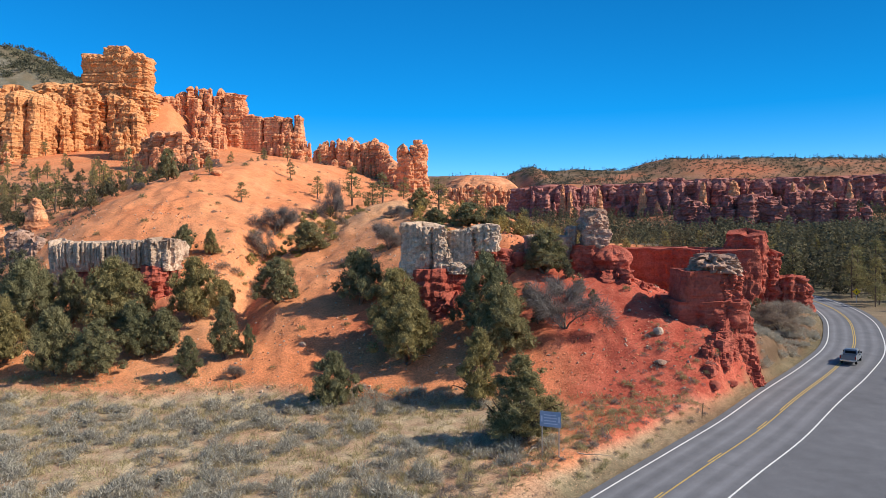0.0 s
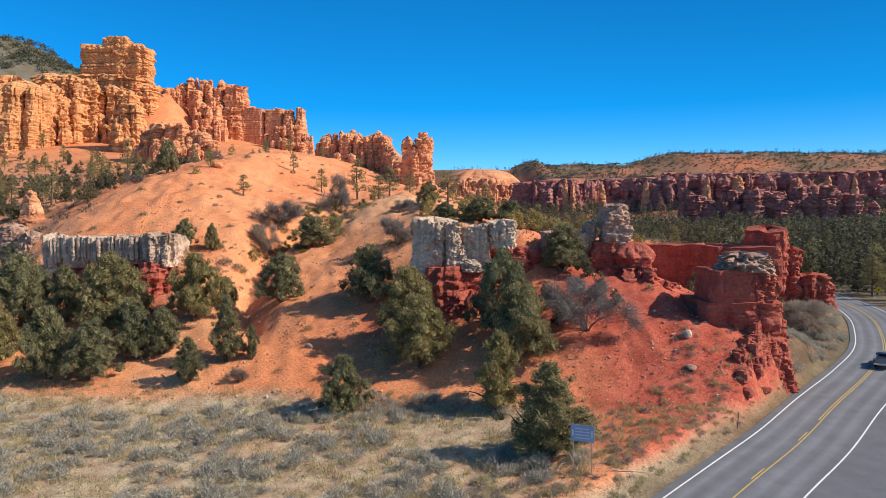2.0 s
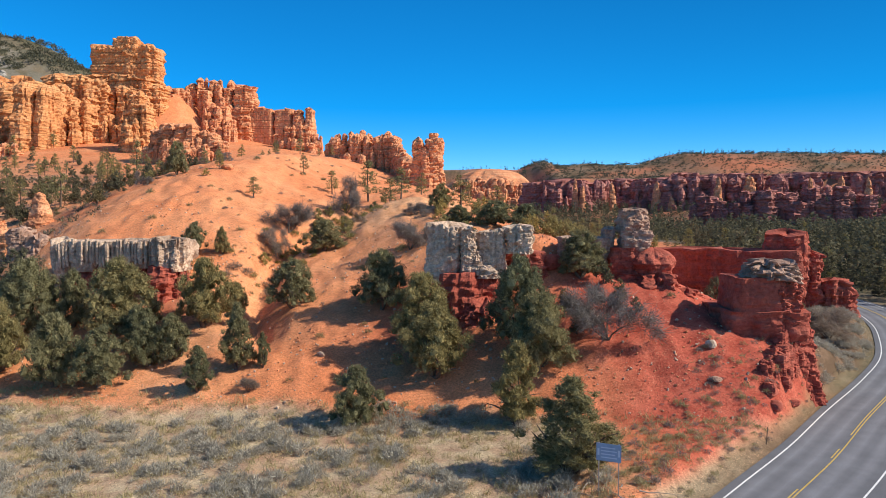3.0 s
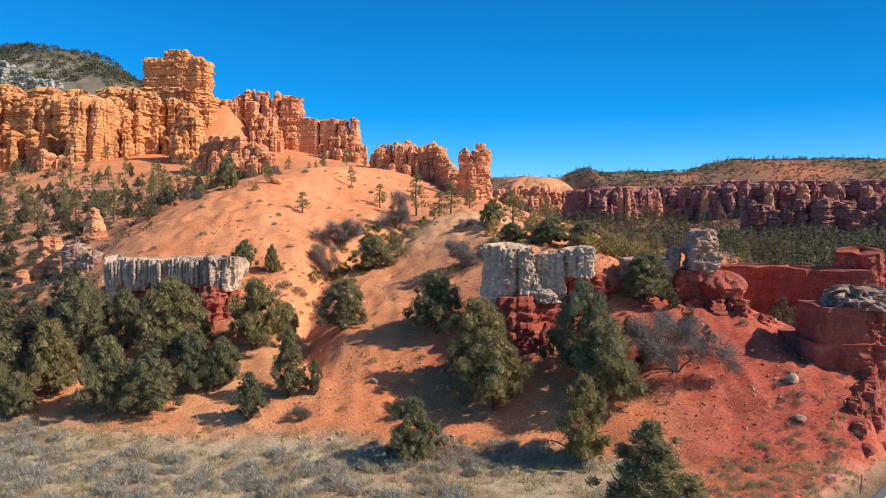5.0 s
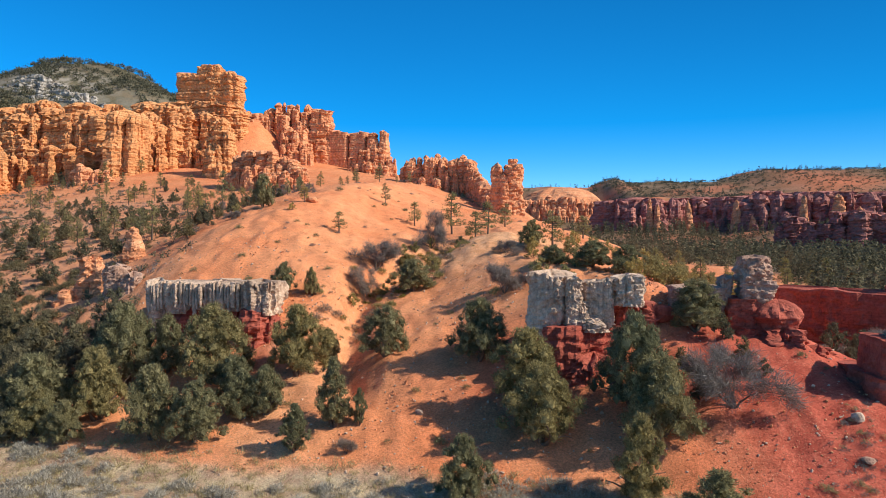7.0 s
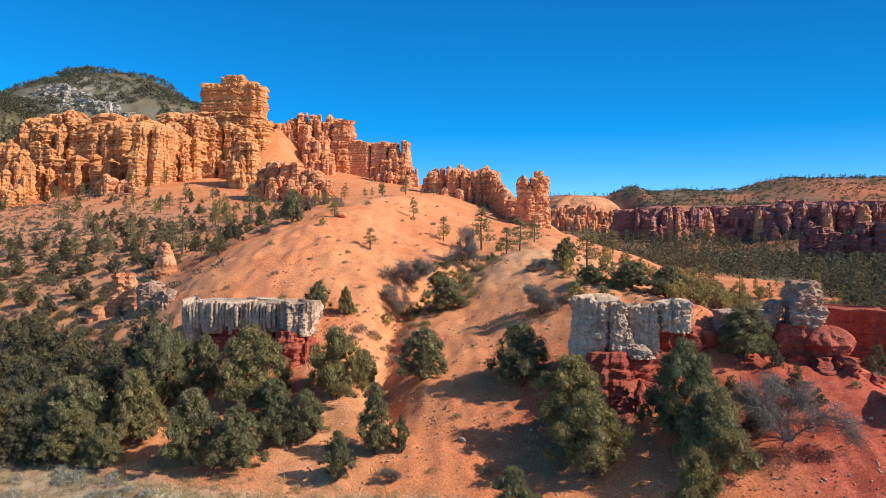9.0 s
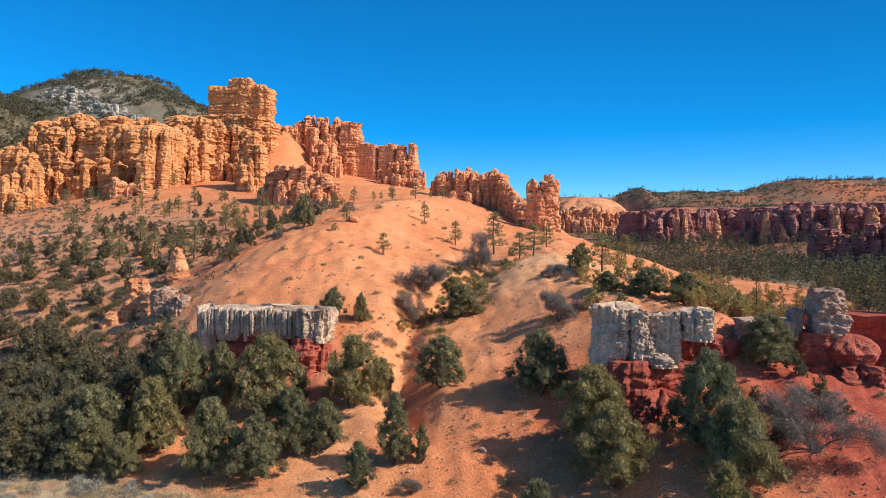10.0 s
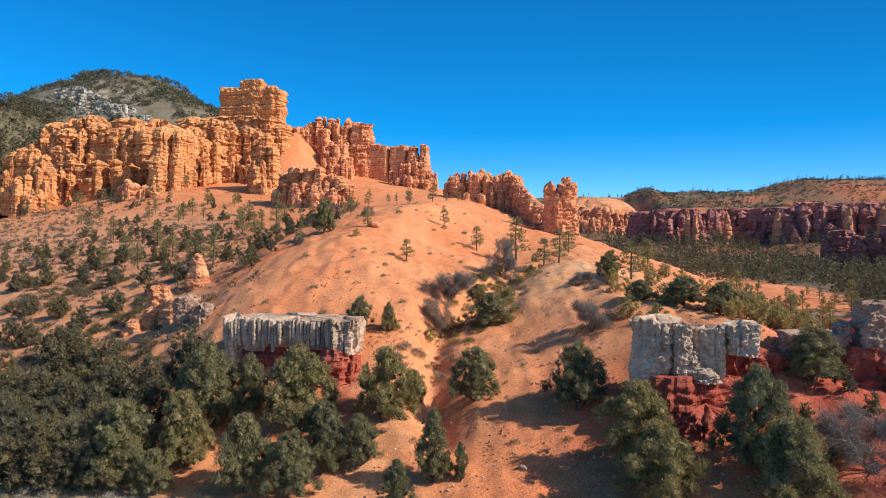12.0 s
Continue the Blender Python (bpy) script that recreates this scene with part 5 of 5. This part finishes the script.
forest = strew(7500, (18, 760, 165, 830), lambda x, y, z: (x < y * 0.95 + 20) & (x > 52 + 0.25 * (y - 165) - 260 * smooth(330, 520, y) + 10 * fbm(x / 40, y / 40, 1, 2)) & (z < 60) & (np.abs(nearest(ROAD, x, y)[0]) > 9)
               & (fbm(x / 60, y / 60, 4.4, 2) > -0.6), (7, 15, 1), 21)
forest += strew(1500, (34, 260, 160, 340), lambda x, y, z: (x < y * 0.95 + 20) & (x > 56 + 0.2 * (y - 160)) & (np.abs(nearest(ROAD, x, y)[0]) > 9), (6, 12, 1), 41)
scatter_stuff("pine_forest", "dark pine forest filling the canyon floor", "forest", FOREST, [(x, y, z - 0.3, h) for x, y, z, h in forest], far_tree, 7)
rim = strew(1900, (-130, 900, 870, 1300), lambda x, y, z: (x < y * 0.8) & (fbm(x / 70, y / 70, 8.4, 2) > -0.1), (4, 9, 1), 22)
scatter_stuff("rim_trees", "scattered dark pines on the far mesa top", "forest", FOREST, [(x, y, z - 0.3, h) for x, y, z, h in rim], far_tree, 9)
west = strew(2600, (-480, -296, 270, 470), lambda x, y, z: (x < -318 - 0.3 * (y - 352)) & (z > 30), (6, 12, 1), 34)
scatter_stuff("slope_forest", "dark conifers on the slope beside the cliff", "forest", FOREST, [(x, y, z - 0.3, h) for x, y, z, h in west], far_tree, 19)
brush = strew(8000, (-280, -50, 92, 300), lambda x, y, z: (x < -0.5 * y - 8) & (x > -y) & (fbm(x / 16, y / 16, 7.7, 3) + 1.05 - 0.008 * (y - 92) + 0.010 * (-0.55 * y - x) > 0.1), (0.8, 2.4, 1.6), 35)
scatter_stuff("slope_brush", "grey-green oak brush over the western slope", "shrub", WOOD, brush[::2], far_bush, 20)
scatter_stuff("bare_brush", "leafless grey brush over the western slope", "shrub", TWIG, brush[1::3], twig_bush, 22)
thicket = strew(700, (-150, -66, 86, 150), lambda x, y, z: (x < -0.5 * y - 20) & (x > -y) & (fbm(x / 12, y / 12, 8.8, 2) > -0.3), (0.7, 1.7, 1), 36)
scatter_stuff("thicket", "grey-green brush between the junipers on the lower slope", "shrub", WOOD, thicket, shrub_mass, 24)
peak_trees = strew(10000, (-1250, -250, 560, 1250), lambda x, y, z: (z > 60) & (fbm(x / 90, y / 90, 2.4, 3) > -0.28), (6, 13, 1), 23)
scatter_stuff("mountain_forest", "dark conifers covering the pale mountain", "forest", FOREST, [(x, y, z - 0.3, h) for x, y, z, h in peak_trees], far_bush, 10)
mesa = strew(7500, (60, 900, 862, 1300), lambda x, y, z: (x < y * 0.8) & (fbm(x / 40, y / 40, 5.4, 3) > -0.2), (2.5, 5, 1), 33)
scatter_stuff("mesa_scrub", "dark scrub dotting the far mesa's benches", "shrub", FOREST, mesa, far_bush, 18)
sage = strew(3000, (-80, 32, 44, 84), lambda x, y, z: (z < 1.25 + 0.8 * fbm(x / 9, y / 9, 6.1, 2)) & away(x, y, 9) & (fbm(x / 6, y / 6, 2.1, 2) > -0.35), (0.5, 1.3, 1.6), 24)
scatter_stuff("sagebrush", "grey-green sagebrush covering the dry flat", "shrub", SAGE, sage, shrub_mass, 8)
grass = strew(4200, (-80, 34, 44, 84), lambda x, y, z: (z < 2.2) & away(x, y, 7), (0.25, 0.6, 1), 25)
scatter_stuff("dry_grass", "straw-coloured tufts of dry grass on the flat", "grass", STRAW, grass, grass_mass, 11)
scrub = strew(420, (-130, 40, 74, 230), lambda x, y, z: (z > 1.5) & (x > -0.75 * y) & away(x, y, 9) & (fbm(x / 22, y / 22, 6.6, 2) > 0.05), (0.3, 0.9, 2), 26)
scatter_stuff("scrub", "small grey-green shrubs dotting the slopes", "shrub", TWIG, scrub, shrub_mass, 12)
green = strew(260, (-110, 30, 78, 200), lambda x, y, z: (z > 2) & (x > -0.7 * y) & away(x, y, 9) & (fbm(x / 18, y / 18, 3.3, 2) > 0.0), (0.4, 1.1, 1.5), 31)
scatter_stuff("green_scrub", "low olive-green shrubs on the orange slopes", "shrub", JUNIPER, green, shrub_mass, 17)
gold = strew(150, (-44, -20, 118, 152), lambda x, y, z: np.abs(x + 31 - 0.15 * (y - 135)) < 4 + 2 * fbm(x / 4, y / 4, 1.6, 2), (0.4, 1.0, 1), 27)
scatter_stuff("rabbitbrush", "yellow-green flowering brush in the drainage", "shrub", YELLOW, gold, shrub_mass, 13)
drain = strew(420, (-48, -14, 106, 156), lambda x, y, z: np.abs(x + 30 - 0.25 * (y - 135)) < 6 + 4 * fbm(x / 6, y / 6, 1.9, 2), (0.4, 1.5, 1.8), 45)
scatter_stuff("drainage_brush", "olive-green brush crowding the drainage", "shrub", OLIVE, drain[::2], shrub_mass, 46)
scatter_stuff("drainage_twigs", "brown leafless brush crowding the drainage", "shrub", TWIG, drain[1::2], shrub_mass, 47)
bank = strew(900, (36, 72, 84, 150), lambda x, y, z: (nearest(ROAD, x, y)[0] < -5.4) & (nearest(ROAD, x, y)[0] > -22), (0.5, 1.3, 1), 28)
scatter_stuff("roadside_brush", "grey brush along the inside of the bend", "shrub", SAGE, bank, shrub_mass, 14)
verge = strew(2400, (-6, 40, 46, 84), lambda x, y, z: (nearest(ROAD, x, y)[0] < -5.6) & (nearest(ROAD, x, y)[0] > -15), (0.2, 0.68, 2), 37)
scatter_stuff("verge_brush", "dry straw-coloured weeds along the road verge", "shrub", STRAW, verge[::2], shrub_mass, 25)
scatter_stuff("verge_twigs", "small grey leafless weeds along the road verge", "shrub", TWIG, verge[1::2], shrub_mass, 26)
rubble = strew(11000, (-60, 42, 70, 135), lambda x, y, z: (z > 1.4) & away(x, y, 7) & (fbm(x / 8, y / 8, 9.2, 2) > -0.15), (0.04, 0.17, 3), 29)
scatter_stuff("rubble", "red and pale stones strewn over the slopes", "stones", ROCK_PINK, rubble, stone, 15)
pale = strew(4500, (-75, 40, 68, 130), lambda x, y, z: (z > 1.0) & away(x, y, 7), (0.05, 0.22, 3), 30)
scatter_stuff("pale_stones", "pale limestone chips on the red slopes", "stones", ROCK_GREY, pale, stone, 16)


def boulder(x, y, r, mat, label, seed, flat=0.8):
    rn = np.random.default_rng(seed)
    v, f = ICO[2]
    v = v * (1 + 0.9 * fbm(v[:, :1] * 1.1 + seed, v[:, 1:2] * 1.1, v[:, 2:] * 1.1, 3) * 0.35) * (r * rn.uniform(0.9, 1.3), r, r * flat)
    ob = piece("boulder", (v, f), mat, None, "", True)
    ob.location = (x, y, land(x, y) + r * flat * 0.45)
    return tagged(ob, label, "boulder", "boulders")


boulder(23.8, 80.6, 0.6, ROCK_GREY, "pale fallen boulder resting on the red slope", 1, 1.0)
boulder(23.0, 76.6, 0.65, ROCK_TAN, "pinkish flat boulder half buried in red slope", 2, 0.5)
boulder(28.6, 75.2, 0.75, ROCK_RED, "red boulder at the foot of the bluff", 3)
boulder(31.6, 78.0, 0.5, ROCK_RED, "red boulder at the foot of the bluff", 4)
boulder(7.8, 97.5, 1.3, ROCK_RED, "rounded red boulder beside the caprock ledge", 5, 0.9)
boulder(-20.8, 84.4, 0.4, ROCK_GREY, "small pale stone on the orange slope", 6)
boulder(-60.2, 157.5, 1.2, ROCK_PINK, "round orange boulder on the slope's crest", 7)


# ---------------------------------------------------------------- road furniture and the pickup
METAL = plain("galvanised_steel", (0.45, 0.45, 0.46), 0.45, 0.9, 0.3, 8)
SIGN_BLUE = plain("faded_blue_sign_face", (0.30, 0.38, 0.50), 0.5, 0, 0.3, 2)
SIGN_PALE = plain("pale_sign_lettering", (0.55, 0.60, 0.68), 0.5, 0, 0.2, 2)
SIGN_YELLOW = plain("yellow_warning_face", (0.75, 0.52, 0.03), 0.5, 0, 0.2, 2)
POST_WOOD = plain("weathered_wood", (0.22, 0.16, 0.11), 0.9, 0, 0.6, 6)
BLACK = plain("black_paint", (0.015, 0.015, 0.015), 0.5, 0, 0.2, 4)


def block(bm, lo, hi, bevel=0.0):
    """A bevelled block between two corners."""
    made = bmesh.ops.create_cube(bm, size=1)["verts"]
    c, d = [(a + b) / 2 for a, b in zip(lo, hi)], [b - a for a, b in zip(lo, hi)]
    bmesh.ops.scale(bm, vec=d, verts=made)
    bmesh.ops.translate(bm, vec=c, verts=made)
    if bevel:
        edges = list({e for v in made for e in v.link_edges})
        bmesh.ops.bevel(bm, geom=edges, offset=bevel, segments=2, affect="EDGES")


def blocks(name, corners, mat, parent, bevel=0.0, label=""):
    bm = bmesh.new()
    for lo, hi in corners:
        block(bm, lo, hi, bevel)
    return part(name, bm, mat, parent, label)


def board_sign(x, y, turn):
    """An information board on two posts, its lettering too small to read."""
    top = thing("road_sign", "faded blue information board on two metal posts", "sign")
    for s in (-0.72, 0.72):
        blocks("post", [((s - 0.04, 0, -0.3), (s + 0.04, 0.08, 3.9))], METAL, top, 0.01)
    face = blocks("panel", [((-0.9, -0.03, 2.55), (0.9, -0.003, 3.85))], SIGN_BLUE, top, 0.005)
    for k in range(4):
        blocks("lettering", [((-0.55, -0.036, 2.78 + 0.24 * k), (0.6 - 0.13 * (k % 2), -0.0315, 2.86 + 0.24 * k))], SIGN_PALE, face, 0)
    for s in (-0.74, 0.74):
        blocks("emblem", [((s - 0.07, -0.036, 2.95), (s + 0.07, -0.0315, 3.45))], SIGN_PALE, face, 0)
    top.matrix_basis = Matrix.Translation((x, y, land(x, y))) @ Matrix.Rotation(turn, 4, "Z")


board_sign(7.9, 54.2, radians(-20))


def fallen_branch(x, y, turn, seed):
    """A bleached dead limb lying on the ground."""
    r, sticks, tips = np.random.default_rng(seed), [], []
    limb(r, (0, 0, 0.12), (1, 0, 0.12), 2.2, 0.06, 2, sticks, tips, 0.06)
    ob = piece("fallen_branch", sticks, DEAD_WOOD)
    ob.matrix_basis = Matrix.Translation((x, y, land(x, y))) @ Matrix.Rotation(turn, 4, "Z")
    tagged(ob, "bleached grey dead branch lying beside the road sign", "branch", "fallen branches")


DEAD_WOOD = plain("bleached_dead_wood", (0.36, 0.31, 0.26), 0.9, 0, 0.5, 5)
for k, (x, y) in enumerate(((5.2, 54.4), (6.4, 53.2), (9.2, 55.6), (10.2, 54.6), (8.8, 53.0), (7.0, 56.4), (10.8, 56.6))):
    fallen_branch(x, y, k * 2.1, 300 + k)


def warning_sign(x, y, turn):
    top = thing("road_sign", "yellow diamond curve-warning sign on a post", "sign")
    blocks("post", [((-0.04, 0, -0.3), (0.04, 0.07, 2.6))], METAL, top, 0.01)
    bm = bmesh.new()
    block(bm, (-0.45, -0.03, -0.45), (0.45, -0.005, 0.45), 0.004)
    bmesh.ops.rotate(bm, cent=(0, 0, 0), matrix=Matrix.Rotation(radians(45), 3, "Y"), verts=bm.verts)
    bmesh.ops.translate(bm, vec=(0, 0, 2.2), verts=bm.verts)
    face = part("panel", bm, SIGN_YELLOW, top)
    blocks("arrow", [((-0.06, -0.036, 1.95), (0.04, -0.0315, 2.3)), ((-0.06, -0.036, 2.3), (0.2, -0.0315, 2.4))], BLACK, face)
    top.matrix_basis = Matrix.Translation((x, y, land(x, y))) @ Matrix.Rotation(turn, 4, "Z") @ Matrix.Diagonal((1.3, 1.3, 1.15, 1))


warning_sign(85.6, 151.0, radians(-30))


def marker_post(x, y):
    top = thing("marker_post", "thin leaning steel marker post beside the road", "post")
    blocks("post", [((-0.04, -0.02, -0.3), (0.04, 0.02, 1.7))], POST_WOOD, top, 0.005)
    top.matrix_basis = Matrix.Translation((x, y, land(x, y))) @ Matrix.Rotation(radians(4), 4, "Y")


marker_post(25.4, 69.5)

PAINT_TRUCK = plain("silver_grey_car_paint", (0.22, 0.245, 0.27), 0.3, 0.4, 0.1, 1)
GLASS = plain("dark_tinted_glass", (0.012, 0.014, 0.018), 0.08, 0, 0.1, 1)
RUBBER = plain("black_tyre_rubber", (0.02, 0.02, 0.02), 0.9, 0, 0.3, 8)
CHROME = plain("chrome", (0.6, 0.6, 0.62), 0.2, 1.0, 0.1, 2)
RED_LENS = plain("red_tail_light_lens", (0.35, 0.01, 0.01), 0.3, 0, 0.1, 2)


def wheel(parent, x, y):
    bm = bmesh.new()
    bmesh.ops.create_cone(bm, cap_ends=True, segments=24, radius1=0.39, radius2=0.39, depth=0.27)
    bmesh.ops.rotate(bm, cent=(0, 0, 0), matrix=Matrix.Rotation(radians(90), 3, "Y"), verts=bm.verts)
    bmesh.ops.bevel(bm, geom=[e for e in bm.edges if len(e.link_faces) == 2 and e.calc_face_angle() > 1], offset=0.05, segments=2, affect="EDGES")
    bmesh.ops.translate(bm, vec=(x, y, 0.39), verts=bm.verts)
    w = part("tyre", bm, RUBBER, parent)
    bm = bmesh.new()
    bmesh.ops.create_cone(bm, cap_ends=True, segments=16, radius1=0.24, radius2=0.2, depth=0.29)
    bmesh.ops.rotate(bm, cent=(0, 0, 0), matrix=Matrix.Rotation(radians(90), 3, "Y"), verts=bm.verts)
    bmesh.ops.translate(bm, vec=(x, y, 0.39), verts=bm.verts)
    part("rim", bm, CHROME, w)


def pickup(x, y, z, turn):
    """A four-door pickup; its nose points along its own +y."""
    top = thing("pickup_truck", "silver-grey four-door pickup truck driving on the road", "truck")
    bm = bmesh.new()
    block(bm, (-0.98, -2.85, 0.48), (0.98, 2.75, 0.98), 0.06)
    block(bm, (-0.97, 0.95, 0.9), (0.97, 2.7, 1.18), 0.09)
    part("body", bm, PAINT_TRUCK, top)
    bed = blocks("bed", [((-0.97, -2.8, 0.95), (-0.85, -0.85, 1.32)), ((0.85, -2.8, 0.95), (0.97, -0.85, 1.32)), ((-0.97, -0.95, 0.95), (0.97, -0.83, 1.32))], PAINT_TRUCK, top, 0.03)
    blocks("tailgate", [((-0.84, -2.83, 0.93), (0.84, -2.73, 1.32))], PAINT_TRUCK, top, 0.03)
    bm = bmesh.new()
    block(bm, (-0.93, -0.84, 1.15), (0.93, 1.25, 1.86), 0.0)
    for v in bm.verts:
        if v.co.z > 1.5:
            v.co.x *= 0.8
            v.co.y = 0.2 + (v.co.y - 0.2) * (0.78 if v.co.y < 0 else 0.42)
    bmesh.ops.bevel(bm, geom=bm.edges[:], offset=0.07, segments=2, affect="EDGES")
    cab = part("cab", bm, PAINT_TRUCK, top)
    blocks("rear_window", [((-0.66, -0.80, 1.3), (0.66, -0.755, 1.68))], GLASS, cab, 0.01)
    for s in (-1, 1):
        blocks("side_window", [((s * 0.885 - 0.03, -0.5, 1.3), (s * 0.885 + 0.03, 0.1, 1.66))], GLASS, cab, 0.01)
        blocks("side_window", [((s * 0.885 - 0.03, 0.16, 1.3), (s * 0.885 + 0.03, 0.72, 1.66))], GLASS, cab, 0.01)
        blocks("mirror", [((s * 1.06 - 0.1, 0.75, 1.25), (s * 1.06 + 0.1, 0.85, 1.5))], BLACK, top, 0.03)
        blocks("tail_light", [((s * 0.91 - 0.07, -2.87, 0.85), (s * 0.91 + 0.07, -2.82, 1.25))], RED_LENS, top, 0.01)
        for q in (-1.75, 1.75):
            wheel(top, s * 0.86, q)
    blocks("windscreen", [((-0.68, 0.98, 1.28), (0.68, 1.04, 1.6))], GLASS, cab, 0.01)
    blocks("bumper", [((-0.95, -3.0, 0.5), (0.95, -2.84, 0.72))], CHROME, top, 0.04)
    blocks("bumper", [((-0.95, 2.72, 0.5), (0.95, 2.86, 0.75))], CHROME, top, 0.04)
    top.matrix_basis = Matrix.Translation((x, y, z)) @ Matrix.Rotation(turn, 4, "Z")


pickup(54.6, 95.4, float(road_z(95.4)) + 0.035, radians(-37))

# broken yellow line beside the solid one, ten feet of paint and thirty of gap; solid round the bend
step = 12.19
place = np.r_[0, np.cumsum(np.hypot(*(ROAD[1:] - ROAD[:-1]).T))]
start = float(place[np.argmin(np.hypot(ROAD[:, 0] - 21.9, ROAD[:, 1] - 57.1))])
for k in range(-3, 2):
    a = start + k * step
    q = np.linspace(a, a + 3.05, 5)
    dash = np.c_[np.interp(q, place, ROAD[:, 0]), np.interp(q, place, ROAD[:, 1])]
    piece("centre_dash", ribbon(dash, (-0.16, -0.04), 0.036), PAINT_Y, road)
piece("second_line", ribbon(ROAD[place > start + 1.6 * step], (-0.16, -0.04), 0.036), PAINT_Y, road, "second solid yellow line round the bend")
